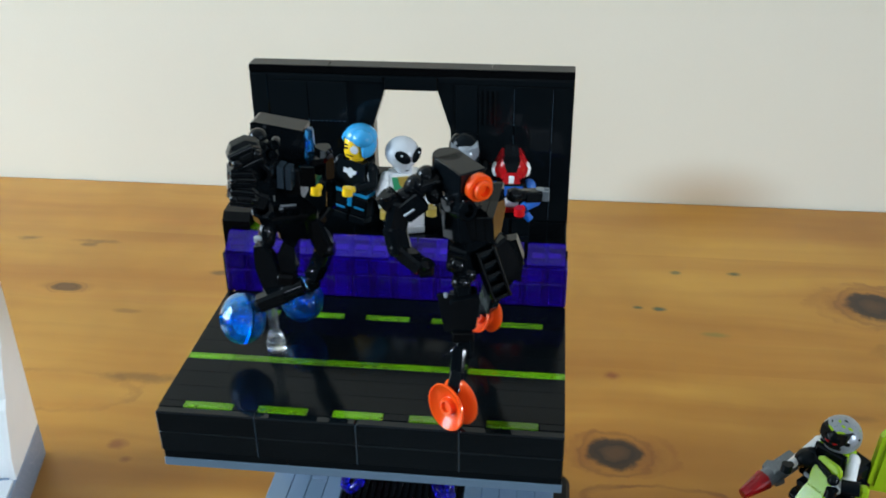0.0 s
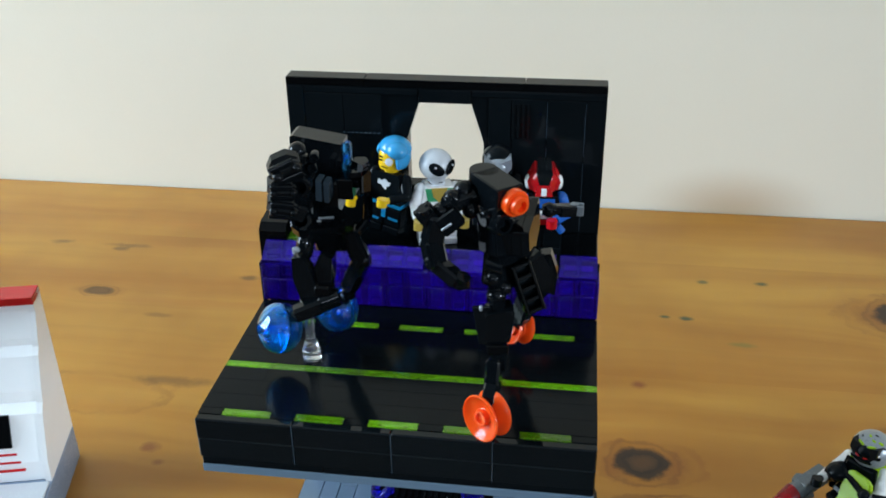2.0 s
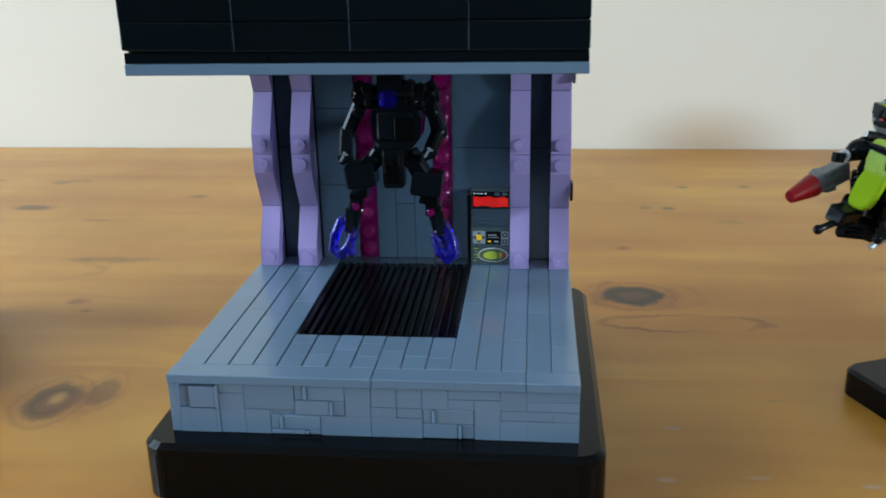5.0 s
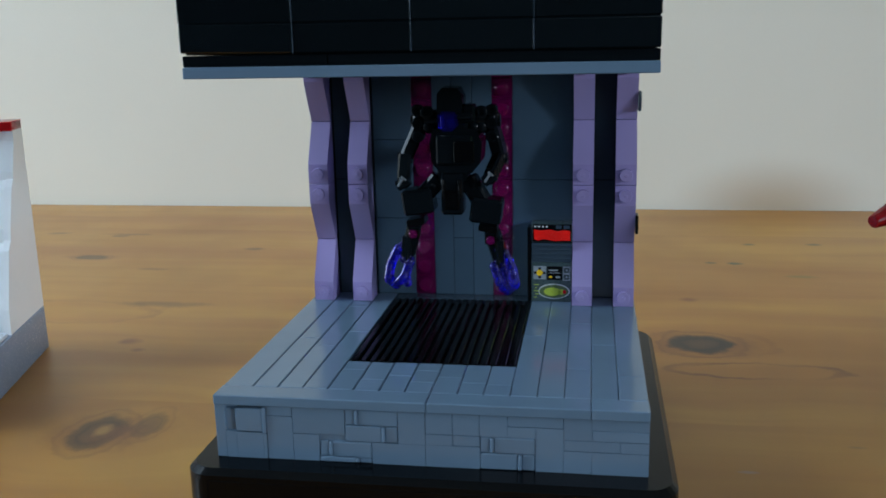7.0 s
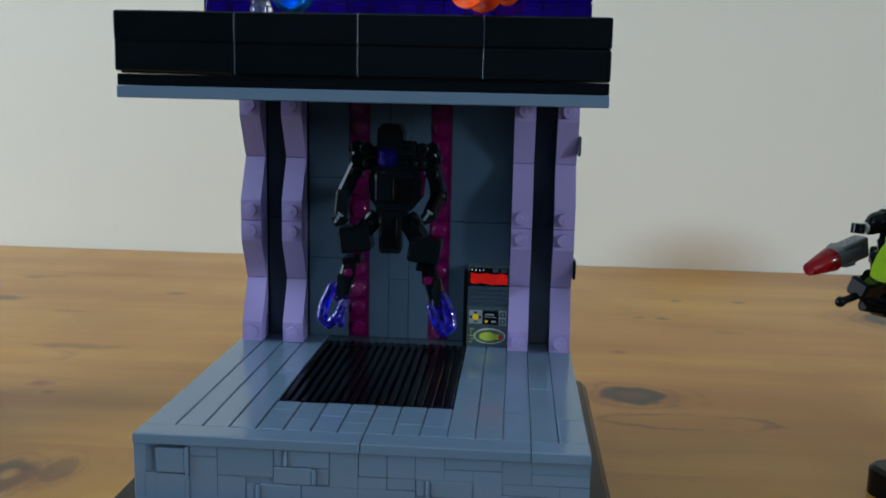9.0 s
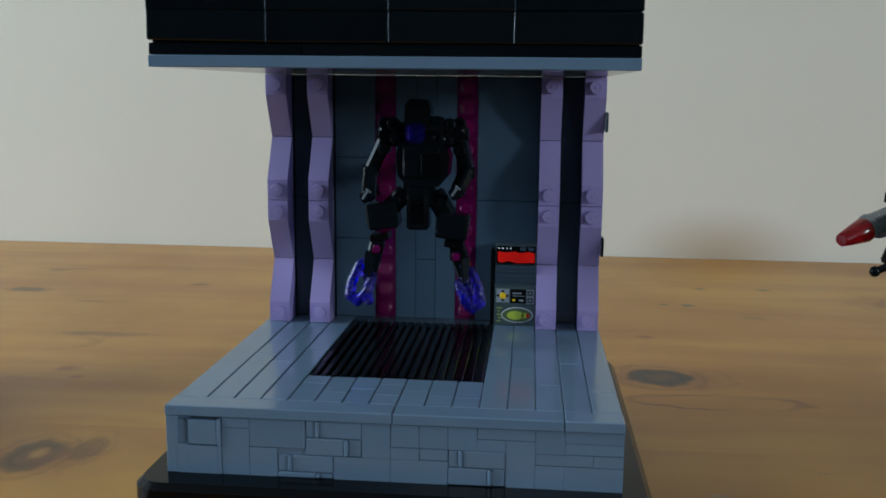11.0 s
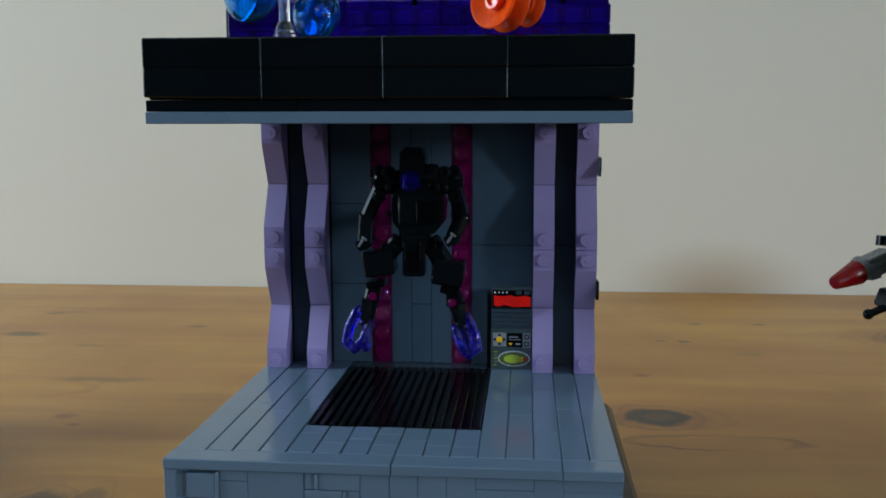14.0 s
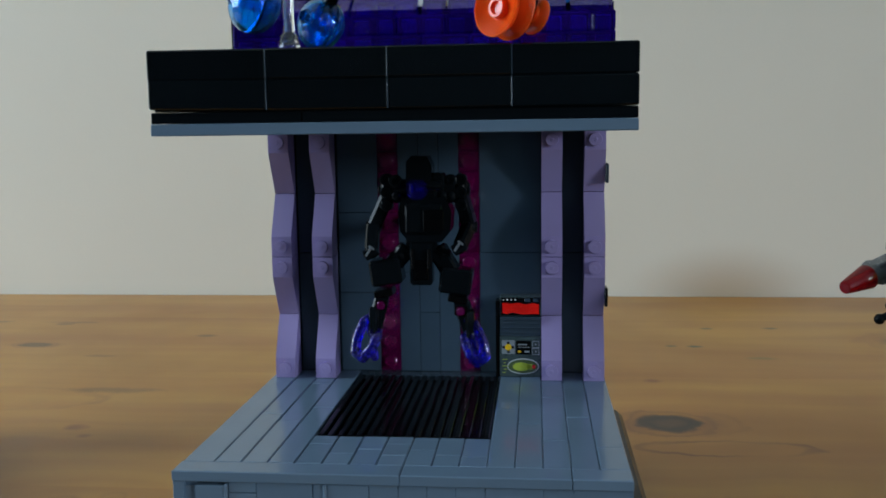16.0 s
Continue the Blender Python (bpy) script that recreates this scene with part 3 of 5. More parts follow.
for x in (44, 76):
    for k in range(12):
        piece("magenta_brick", mag, hb, x, 120, F + 8 * k)


def pillar(x):
    """Four sideways slope bricks: the studs point to the front, and the profile swells and shrinks."""
    h = holder("pillar", x + 4, 112, F, "lavender toy-brick pillar of sideways slopes with round studs", "pillar", "four lavender pillars")
    for k in range(4):
        flip = k % 2 == 1
        z0 = F + 24 * k
        prof = [(105.15, 0.12), (105, 0.3), (105, 7.9), (112.9, 23.88), (114.6, 23.88), (114.6, 0.12)]
        prof = [(y, z0 + (24 - z if flip else z)) for y, z in prof]
        g = Geo().prism(prof, x + 0.1, x + 7.9, "x")
        zs = z0 + (20 if flip else 4)
        g.lathe([(2.45, 0), (2.45, 1.55), (2.3, 1.75), (0.75, 1.75), (0.6, 1.95), (0.1, 1.95)], rot((x + 4, 105.02, zs), 90), 24)
        part("slope_brick", g, LAVENDER, h)
    part("backing_plate", Geo().box(x + 0.1, x + 7.9, 114.6, 117.6, F, 132.7, c=0.1), BLACK_SATIN, h)
    return h


for x in (0, 16, 104, 120):
    pillar(x)
for z in (112.4, 65.4):
    thing("side_clip", Geo().box(128.0, 129.1, 107, 113, z, z + 7.4, c=0.3).bar((128.6, 108, z + 1.5), (128.6, 108, z + 6), 0.6), GREY_DARK if z > 100 else BLACK, "small dark clip on the side of a lavender pillar", "clip", "side clips")

# ---------------- control console ----------------
con = holder("control_console", 96, 112, F, "grey printed control console with a red screen beside a pillar", "console")
part("lower_panel", Geo().box(88.1, 103.9, 110.4, 117.4, F, F + 16, c=0.2), SCREEN, con)
part("middle_panel", Geo().prism([(110.8, F + 16.1), (111.1, F + 23.8), (117.4, F + 23.8), (117.4, F + 16.1)], 88.1, 103.9, "x"), GREY_DARK, con)
part("top_panel", Geo().box(88.1, 103.9, 111.2, 117.4, F + 24, F + 31.6, c=0.25), SCREEN, con)
part("screen_frame", Geo().box(88.5, 103.5, 110.9, 111.3, F + 24.3, F + 31.3, c=0.1), BLACK_SATIN, con, "black printed screen frame")
wav = [(89, F + 25.4), (90.5, F + 24.8), (93, F + 25.5), (97, F + 24.7), (101, F + 25.0), (103.2, F + 24.9), (103.2, F + 28.7), (101, F + 29.2),
       (98, F + 28.7), (95.5, F + 29.3), (92, F + 28.9), (89, F + 29.3)]
part("red_screen", Geo().prism(wav, 110.65, 111.0, "y"), SCARLET, con, "red printed screen")
g = Geo()
for i in range(4):
    g.box(89.2 + i * 1.5, 89.8 + i * 1.5, 110.7, 111.0, F + 30.2, F + 30.7, c=0.05)
part("indicator_row", g, WHITE, con, "row of tiny white lights")
for x in (97.6, 100.8):
    part("indicator_block", Geo().box(x, x + 2.2, 110.7, 111.0, F + 29.6, F + 31.0, c=0.1), GREY_DARK, con)
for z in (17.4, 19.2, 21.0, 22.6):
    part("rib", Geo().box(88.6, 103.4, 110.5, 111.2, F + z, F + z + 0.5, c=0.1), GREY_DARK, con)
part("keypad_plate", Geo().box(88.8, 93.8, 110.15, 110.5, F + 9.2, F + 14.6, c=0.1), SILVER, con, "pale square plate")
g = Geo()
for dx, dz in ((-1.7, 0), (1.7, 0), (0, 1.7), (0, -1.7)):
    g.box(91.3 + dx - 0.5, 91.3 + dx + 0.5, 109.95, 110.3, F + 11.9 + dz - 0.5, F + 11.9 + dz + 0.5, c=0.1)
part("arrow_keys", g, BLACK, con, "four black arrow keys")
part("dial", Geo().lathe([(1.3, 0), (1.3, 0.3), (1.1, 0.45)], rot((91.3, 110.2, F + 11.9), 90), 18), YELLOW, con, "round yellow dial")
g = Geo()
for dx, dz in ((101.9, 13.0), (101.9, 10.2)):
    for bx, bz, w, h in ((0, 1.25, 2.7, 0.3), (0, -1.25, 2.7, 0.3), (1.25, 0, 0.3, 2.5), (-1.25, 0, 0.3, 2.5), (0, 0, 0.7, 0.7)):
        g.box(dx + bx - w / 2, dx + bx + w / 2, 110.1, 110.5, F + dz + bz - h / 2, F + dz + bz + h / 2, c=0.05)
part("switch_pair", g, SILVER, con, "two outlined grey switches")
part("key_field", Geo().box(94.3, 100.2, 110.2, 110.5, F + 9.0, F + 14.5, c=0.1), BLACK_SATIN, con, "black printed field")
part("slider", Geo().box(95, 98.6, 110.0, 110.3, F + 12.7, F + 13.2, c=0.1).box(95, 99.6, 110.0, 110.3, F + 11.8, F + 12.0, c=0.05).box(97.6, 99.4, 110.0, 110.3, F + 9.8, F + 10.5, c=0.1), SILVER, con, "pale slider marks")
part("slider_knob", Geo().box(95, 96.2, 110.0, 110.3, F + 9.8, F + 10.6, c=0.1), YELLOW, con, "yellow mark")


def oval(cx, cz, rx, rz, n=28):
    return [(cx + rx * math.cos(2 * math.pi * i / n), cz + rz * math.sin(2 * math.pi * i / n)) for i in range(n)]


part("pod_outline", Geo().prism(oval(97, F + 4.3, 6.2, 3.1), 110.2, 110.5, "y"), ALIEN, con, "pale oval outline")
part("pod_field", Geo().prism(oval(97, F + 4.3, 5.8, 2.75), 110.05, 110.3, "y"), PODGREEN, con, "dull green oval")
part("pod_picture", Geo().prism(oval(96.4, F + 4.2, 3.4, 1.7), 109.85, 110.2, "y").box(98.6, 100.6, 109.85, 110.2, F + 3.1, F + 5.2, c=0.3), PODLIME, con, "yellow-green printed capsule")
part("pod_tip", Geo().prism(oval(101.1, F + 4.2, 0.7, 0.8, 14), 109.8, 110.2, "y"), RED, con, "red dot")
g = Geo()
for k in range(5):
    g.box(89.0 + 0.5 * (k % 2), 90.2 + 0.7 * (k % 3), 110.15, 110.5, F + 1.6 + k * 1.3, F + 1.9 + k * 1.3, c=0.05)
part("side_scale", g, PODLIME, con, "pale green printed scale")
part("side_post", Geo().box(86.4, 87.9, 111, 117.4, F, F + 30, c=0.2), BLACK_SATIN, con)

# ---------------- upper deck ----------------
deck = holder("upper_deck", 64, 60, 132.8, "black toy-brick road deck with neon green lane marks", "toy deck")
part("grey_plate", Geo().box(0, 128, -5.6, 124, 132.8, 135.95, c=0.25), GREY, deck, "bluish grey plate")
part("black_plate", Geo().box(0.2, 40.9, -5.4, 124, 136, 139.0, c=0.25), BLACK, deck)
part("black_plate", Geo().box(41.1, 127.9, -5.4, 124, 136, 139.0, c=0.25), BLACK, deck)
part("core", Geo().box(0.4, 127.6, -3.2, 124, 139.1, 151.9, c=0.2), BLACK, deck)
for k in range(4):
    for r in range(2):
        tilt = 0.8 if (k == 0 and r == 0) else 0.0
        g = Geo().box(0.06, 31.94, -6.5, -3.3, 0.04, 7.96, c=0.42, M=rot((32 * k, 0, 139.2 + 8 * r + (0.5 if tilt else 0)), random.uniform(-0.4, 0.4), tilt * 0.9, random.uniform(-0.25, 0.25)))
        part("front_tile", g, TILE_BLACK, deck)
        if k:
            # added grey strip imitates the light that the tile chamfers catch
            part("tile_edge", Geo().box(32 * k - 0.13, 32 * k + 0.13, -6.56, -5.9, 139.3 + 8 * r, 147.0 + 8 * r, c=0.08), GREY_DARK, deck, "grey strip standing in for light caught on a tile edge")
# road strips run across the deck, each as thick as one plate
strips = [(-3.2, "dash"), (0.1, ""), (8.1, ""), (16.1, ""), (23.4, "line"), (26.7, ""), (34.7, ""), (42.7, ""), (52.9, "dash"), (56.2, ""), (60.2, "")]
ends = [0.0, 8.0, 16.0, 23.3, 26.6, 34.6, 42.6, 52.8, 56.1, 60.1, 68.0]
for (y0, what), y1 in zip(strips, ends):
    if what == "line":
        for k in range(8):
            part("lane_line_plate", Geo().box(16 * k + 0.05, 16 * k + 15.95, y0, y1, 151.9, DK + 0.12, c=0.2).cavity(16 * k + 1.2, 16 * k + 3.4, y0 + 0.7, y1 - 0.7, 152.2, DK - 0.9, c=0.2).cavity(16 * k + 4.6, 16 * k + 11.4, y0 + 0.7, y1 - 0.7, 152.2, DK - 0.9, c=0.2).cavity(16 * k + 12.6, 16 * k + 14.8, y0 + 0.7, y1 - 0.7, 152.2, DK - 0.9, c=0.2), T_GREEN, deck, "clear neon green plate")
    elif what == "dash":
        xs = 0.0
        for k in range(5):
            a = U * (1 + 3 * k)
            part("road_tile", Geo().box(xs + 0.05, a - 0.02, y0, y1, 151.9, DK, c=0.07), ROAD_BLACK, deck)
            part("lane_dash_plate", Geo().box(a + 0.05, a + 15.95, y0, y1, 151.9, DK + 0.12, c=0.2).cavity(a + 1.2, a + 3.4, y0 + 0.7, y1 - 0.7, 152.2, DK - 0.9, c=0.2).cavity(a + 4.6, a + 11.4, y0 + 0.7, y1 - 0.7, 152.2, DK - 0.9, c=0.2).cavity(a + 12.6, a + 14.8, y0 + 0.7, y1 - 0.7, 152.2, DK - 0.9, c=0.2), T_GREEN, deck, "clear neon green plate")
            xs = a + 16
        part("road_tile", Geo().box(xs + 0.05, 127.95, y0, y1, 151.9, DK, c=0.2), ROAD_BLACK, deck)
    else:
        n = random.choice((3, 4))
        cuts = [0] + sorted(random.sample(range(2, 15), n)) + [16]
        for a, b in zip(cuts, cuts[1:]):
            part("road_tile", Geo().box(U * a + 0.01, U * b - 0.01, y0 + 0.006, y1 - 0.006, 151.9, DK + random.uniform(-0.015, 0.015), c=0.03), ROAD_BLACK, deck)
part("stand_block", Geo().box(0.2, 127.8, 76.2, 119.8, 151.9, 164.8, c=0.3), ROAD_BLACK, deck)

# violet barrier
bar = holder("barrier", 64, 72, DK, "clear violet toy-brick barrier with a sloped top along the road", "barrier")
for row, (z0, z1, off) in enumerate(((DK, DK + 9.6, 0), (DK + 9.6, DK + 16, 1))):
    cuts = list(range(off, 17, 2))
    cuts = ([0] if cuts[0] else []) + cuts + ([16] if cuts[-1] != 16 else [])
    for a, b in zip(cuts, cuts[1:]):
        g = Geo().box(U * a + 0.07, U * b - 0.07, 68, 76, z0 + 0.05, z1 - 0.03, c=0.4)
        for k in range(round(b - a)):
            g.cavity(U * (a + k) + 1.5, U * (a + k) + 6.5, 69.5, 74.5, z0 + 0.3, z1 - 1.4, c=0.4)
        part("brick", g, T_PURPLE, bar)
slope = Geo().prism([(68.0, 0), (68.0, 1.5), (75.2, 6.3), (76, 6.3), (76, 0)], 0.07, 7.93, "x").cavity(1.4, 6.6, 70.5, 74.6, 0.2, 2.6, c=0.3).mesh("slope_brick", T_PURPLE)
for k in range(16):
    piece("slope_brick", slope, bar, U * k, random.uniform(-0.15, 0.1), DK + 16.02 + random.uniform(0, 0.14), random.uniform(-0.02, 0.02))
part("end_plate", Geo().box(-0.6, 0.0, 68.5, 119, 152, 171, c=0.1), BLACK, bar)
# added black sheet, tall enough to block light behind the clear slopes
part("inner_wall", Geo().box(0.1, 127.9, 76.0, 76.2, DK, DK + 19.5, c=0.05), BLACK, bar)

# upper back wall with the tapered opening
uw = holder("upper_back_wall", 64, 124, DK, "tall black toy-brick wall with a tapered opening behind the figures", "toy wall")
ZT = 228.2
part("wall_block", Geo().prism([(0, 152), (49, 152), (49, 204), (54, 219), (54, ZT - 3.3), (0, ZT - 3.3)], 120.6, 128, "y"), BLACK, uw)
part("wall_block", Geo().prism([(80, 152), (128, 152), (128, ZT - 3.3), (75, ZT - 3.3), (75, 219), (80, 203)], 120.6, 128, "y"), BLACK, uw)
part("sill", Geo().box(49.05, 79.95, 120.6, 128, 152, 183, c=0.15), BLACK, uw)
part("lintel", Geo().box(54.05, 74.95, 120.6, 128, 219, ZT - 3.3, c=0.15), BLACK, uw)
part("cap_tile", Geo().box(0, 31.9, 120, 128, ZT - 3.2, ZT, c=0.25), BLACK_SATIN, uw)
part("cap_tile", Geo().box(32.1, 95.9, 120, 128, ZT - 3.2, ZT, c=0.25), BLACK_SATIN, uw)
part("cap_tile", Geo().box(96.1, 128, 120, 128, ZT - 3.2, ZT, c=0.25), BLACK_SATIN, uw)
for x0, x1, z0, z1 in ((0.1, 6.9, 165, 226.8), (7.1, 22.9, 190, 222), (23.1, 38.9, 190, 222), (7.1, 38.9, 165, 189.8), (7.1, 53.5, 222.2, 226.8),
                       (39.1, 48.6, 165, 203), (54, 74.9, 219.2, 226.8), (75.1, 127.9, 222.2, 226.8), (82, 90.9, 165, 222), (91.1, 104.8, 165, 222),
                       (105.3, 119.8, 165, 222), (120.2, 127.9, 165, 222)):
    cx, cz = (x0 + x1) / 2, (z0 + min(z1, ZT - 3.6)) / 2
    hx, hz = (x1 - x0) / 2, (min(z1, ZT - 3.6) - z0) / 2
    part("panel", Geo().box(-hx, hx, 0, 1.1, -hz, hz, 0.2, 0, rot((cx, 119.6, cz), random.uniform(-0.35, 0.35), 0, random.uniform(-0.8, 0.8))), BLACK, uw)
# slim grey strips put the edge highlights of the panel joints into geometry
for x, ends in ((105.05, ((166, 181), (187, 192), (196, 202), (206, 221))), (120.0, ((166, 196), (199, 221)))):
    for a, b in ends:
        part("bright_joint", Geo().box(x - 0.1, x + 0.1, 119.4, 120.2, a, b, c=0.03), GREY_DARK, uw)
for k in range(9):
    part("small_tick", Geo().box(22.6 + k * 1.8, 23.5 + k * 1.8, 118.9, 119.7, 205.6, 206.0, c=0.03), GREY_DARK, uw)
part("grille_panel", Geo().box(91.3, 92, 119.2, 119.7, 206, 220, c=0.1).box(93.3, 94, 119.2, 119.7, 206, 220, c=0.1).box(95.3, 96, 119.2, 119.7, 206, 220, c=0.1)
     .box(97.3, 98, 119.2, 119.7, 206, 220, c=0.1), BLACK, uw)

# loudspeaker-like block at the barrier's end
sb = holder("corner_block", 5, 88, 164.8, "black toy-brick corner block with a lime tile", "toy block")
part("block", Geo().prism([(77, 164.8), (77, 180.4), (80, 183), (98, 184.6), (100, 184), (100, 164.8)], -2.4, 8.2, "x"), BLACK_SATIN, sb)
part("lime_tile", Geo().box(8.4, 14.2, 77.5, 83, 165, 178, c=0.3), T_GREEN, sb, "clear lime tile")

# ---------------- small helpers for jointed toys ----------------
def along(p0, p1, roll=0.0):
    """Frame at p0 whose z axis runs to p1."""
    q = (Vector(p1) - Vector(p0)).to_track_quat("Z", "Y").to_matrix().to_4x4()
    return Matrix.Translation(p0) @ q @ Matrix.Rotation(radians(roll), 4, "Z")


def limb(g, p0, p1, w, d, roll=0.0, c=0.5, m=0):
    L = (Vector(p1) - Vector(p0)).length
    return g.box(-w / 2, w / 2, -d / 2, d / 2, 0, L, c, m, along(p0, p1, roll))


def joint(g, p, r=2.6, m=0):
    """A ball joint with its clip ring."""
    g.ball(p, r, m, 16, 9)
    x, y, z = p
    return g.bar((x - r * 0.9, y, z), (x + r * 0.9, y, z), r * 0.75, n=12, m=m)


def dish_wheel(parent, c, n, r, mat, label, name="wheel"):
    """Two round dishes back to back on a hub, with a gap between them."""
    c, n = Vector(c), Vector(n).normalized()
    w = None
    for s in (1, -1):
        M = along(c + n * (s * 0.7), c + n * (s * 6))
        prof = [(2.0, -0.4), (3.0, -0.2), (r * 0.6, 0.5), (r * 0.85, 1.0), (r - 0.2, 1.7), (r, 2.1), (r - 0.1, 2.5), (r - 0.5, 2.6), (r - 1.1, 2.2), (r * 0.7, 1.4), (r * 0.48, 0.9), (2.9, 0.7), (2.7, 0.8), (2.6, 2.2), (2.4, 2.5), (1.7, 2.5), (1.5, 1.5)]
        g = Geo().lathe(prof, M, 32)
        if w is None:
            w = part(name, g, mat, parent, label)
        else:
            part("dish", g, mat, w)
    part("hub", Geo().bar(c - n * 1.4, c + n * 1.4, 2.2, n=16), mat, w)
    return w


def dome_wheel(parent, c, n, r, mat, label, name="wheel"):
    """A hollow clear dome wheel: two bowls rim to rim."""
    c, n = Vector(c), Vector(n).normalized()
    w = None
    for s in (1, -1):
        M = along(c + n * (s * 0.3), c + n * (s * 9))
        out = [(r * math.cos(radians(a)), r * 0.82 * math.sin(radians(a))) for a in (0, 15, 30, 45, 60, 72)]
        inn = [((r - 1.3) * math.cos(radians(a)), (r - 1.3) * 0.82 * math.sin(radians(a))) for a in (72, 60, 45, 30, 15, 3)]
        g = Geo().lathe(out + [(1.8, r * 0.84), (1.6, r * 0.5)] + inn, M, 30)
        if w is None:
            w = part(name, g, mat, parent, label)
        else:
            part("bowl", g, mat, w)
    g = Geo().bar(c - n * (r * 0.5), c + n * (r * 0.5), 2.1, n=14)
    Q = along(c, c + n)
    for k in range(6):
        a = radians(60 * k + 12)
        g.bar((1.5 * math.cos(a), 1.5 * math.sin(a), 0), ((r - 2.2) * math.cos(a), (r - 2.2) * math.sin(a), 0), 0.8, n=8, M=Q)
    part("hub", g, mat, w)
    return w


# ---------------- the skating robot with clear blue wheels ----------------
ra = holder("skating_robot", 29, 30, 155.3, "black jointed toy robot with clear blue dome wheels", "toy robot", "skating robots")
st = part("stand", Geo().lathe([(3.2, 0), (3.3, 0.3), (3.3, 1.4), (2.9, 1.6), (2.9, 2.0), (3.3, 2.3), (3.2, 3.6), (2.8, 3.9), (2.7, 4.3), (2.9, 4.6), (2.5, 6.2), (2.0, 7.0), (1.6, 7.4), (1.55, 24)], rot((29, 31.5, DK + 0.15)), 22), T_CLEAR, ra, "clear ribbed stand")
part("collar", Geo().bar((29, 31.5, DK + 20), (29, 31.5, DK + 25), 2.4), T_CLEAR, st)
hd = part("head", Geo().prism([(23.8, 223.0), (41, 219.2), (41, 230.6), (25.0, 233.2), (23.9, 232.6)], 44.5, 53.5, "y").box(26, 40, 47, 56, 216, 229, c=0.6), JET, ra)
part("visor", Geo().box(40.6, 42.6, 45.5, 49.5, 217.6, 227, c=0.5).box(41.2, 43.6, 46, 49, 223, 230.6, c=0.5), T_BLUE, hd, "clear blue visor piece")
g = Geo().box(31, 40.4, 38, 49, 207.5, 220, c=0.8).box(40, 45.2, 39.6, 49, 213.2, 220.4, c=0.4).box(27, 33, 33, 44, 212, 226, c=0.7)
torso = part("torso", g, JET, ra)
g = Geo().prism([(34.6, 215.8), (36.6, 215.4), (36.8, 222.6), (35, 223)], 32.8, 38, "y").prism([(37.2, 215), (38.8, 214.8), (39.2, 221.8), (37.4, 222.2)], 33.4, 38, "y")
part("chest_tile", g, GREY_DARK, torso, "dark grey tiles")
part("pin_hole", Geo().lathe([(3.5, -5), (3.5, 2.2), (3.1, 2.7), (2.1, 2.7), (1.9, 0.0)], rot((31, 31.5, 222), 90), 22), JET, torso)
Q = rot((45.8, 46.4, 221.6), 2, 4, -14)
g = Geo().prism([(-3.2, -2.4), (-0.2, -5.6), (2.6, -3.0), (3.0, 3), (0.6, 5.4), (-3.2, 2.6)], -1.2, 0.8, "z", 0, Q)
g.prism([(-2.4, 0.2), (2.4, -1.4), (2.7, 2.6), (0.4, 4.8), (-2.6, 3.2)], 0.8, 2.4, "z", 0, Q)
part("shoulder_plate", g, JET, torso)
g = Geo()
for x, y, z, a, h, t in ((26.2, 29.6, 229.4, 5.2, 4.4, -22), (25.2, 28.6, 223.0, 4.6, 3.0, 6), (25.0, 27.8, 217.0, 4.8, 3.4, 12)):
    Q = rot((x, y, z), 14, t, 18)
    g.box(-a, a, -4.6, 4, -h, h, h * 0.62, 0, Q).box(-a * 0.6, a * 1.05, -5.4, 3, -h * 0.5, h * 0.55, h * 0.4, 0, Q)
    g.bar((-a * 0.8, -4.2, h * 0.62), (a * 0.7, -4.2, h * 0.62), 1.1, n=12, M=Q).bar((-a * 0.8, -4.4, -h * 0.55), (a * 0.9, -4.4, -h * 0.55), 1.2, n=12, M=Q)
    g.ball((-a * 0.55, -5.0, 0), h * 0.42, nu=14, nv=8, M=Q).ball((a * 0.75, -5.2, 0.3), h * 0.36, nu=14, nv=8, M=Q)
g.ball((29.0, 36, 231.4), 3.0, nu=16, nv=10).bar((21.6, 28, 226.2), (28.6, 30, 226.2), 1.5, n=12).bar((21.6, 27, 219.6), (28.6, 29.4, 219.8), 1.5, n=12)
g.box(25, 32, 30.5, 38, 213, 230, c=1.8)
for x, z in ((31.4, 229.6), (34.2, 226.8), (35.0, 230.4), (32.6, 217.2)):
    g.lathe([(1.7, -3), (1.7, 0.7), (1.5, 1.0), (0.9, 1.0), (0.8, 0.4)], rot((x, 33.4, z), 84, 0, 10), 16)
arm = part("shoulder_arm", g, JET, ra)
part("forearm", limb(Geo().bar((22.4, 26.6, 216.4), (27, 28.4, 213.4), 3.0), (25, 28, 215.4), (31, 31.4, 211.6), 6.0, 5.6, 0, 0.8), JET, arm)
Q = rot((30.2, 29.6, 208.6), 40, 10, 0)
part("fist", Geo().lathe([(2.1, 0), (2.1, 2.5), (2.3, 2.8), (3.3, 2.8), (3.6, 2.5), (3.6, -2.6), (3.2, -2.9), (2.1, -2.6), (2.1, 0)], Q, 8), JET, arm)
g = limb(Geo().bar((44.6, 47, 216.6), (48, 47.4, 217.4), 2.4), (48, 47, 221), (48, 45.6, 213.4), 1.6, 5, 24, 0.4)
arm2 = part("shoulder_arm", g, JET, ra)
part("forearm", limb(limb(Geo(), (49, 45.4, 213.6), (49, 42.6, 204.6), 2.2, 4, 10), (49, 42.6, 205), (45.6, 38.6, 201.4), 3.0, 3.0), JET, arm2)
Q = rot((38, 34.4, 207.4), 15, -3, 0)
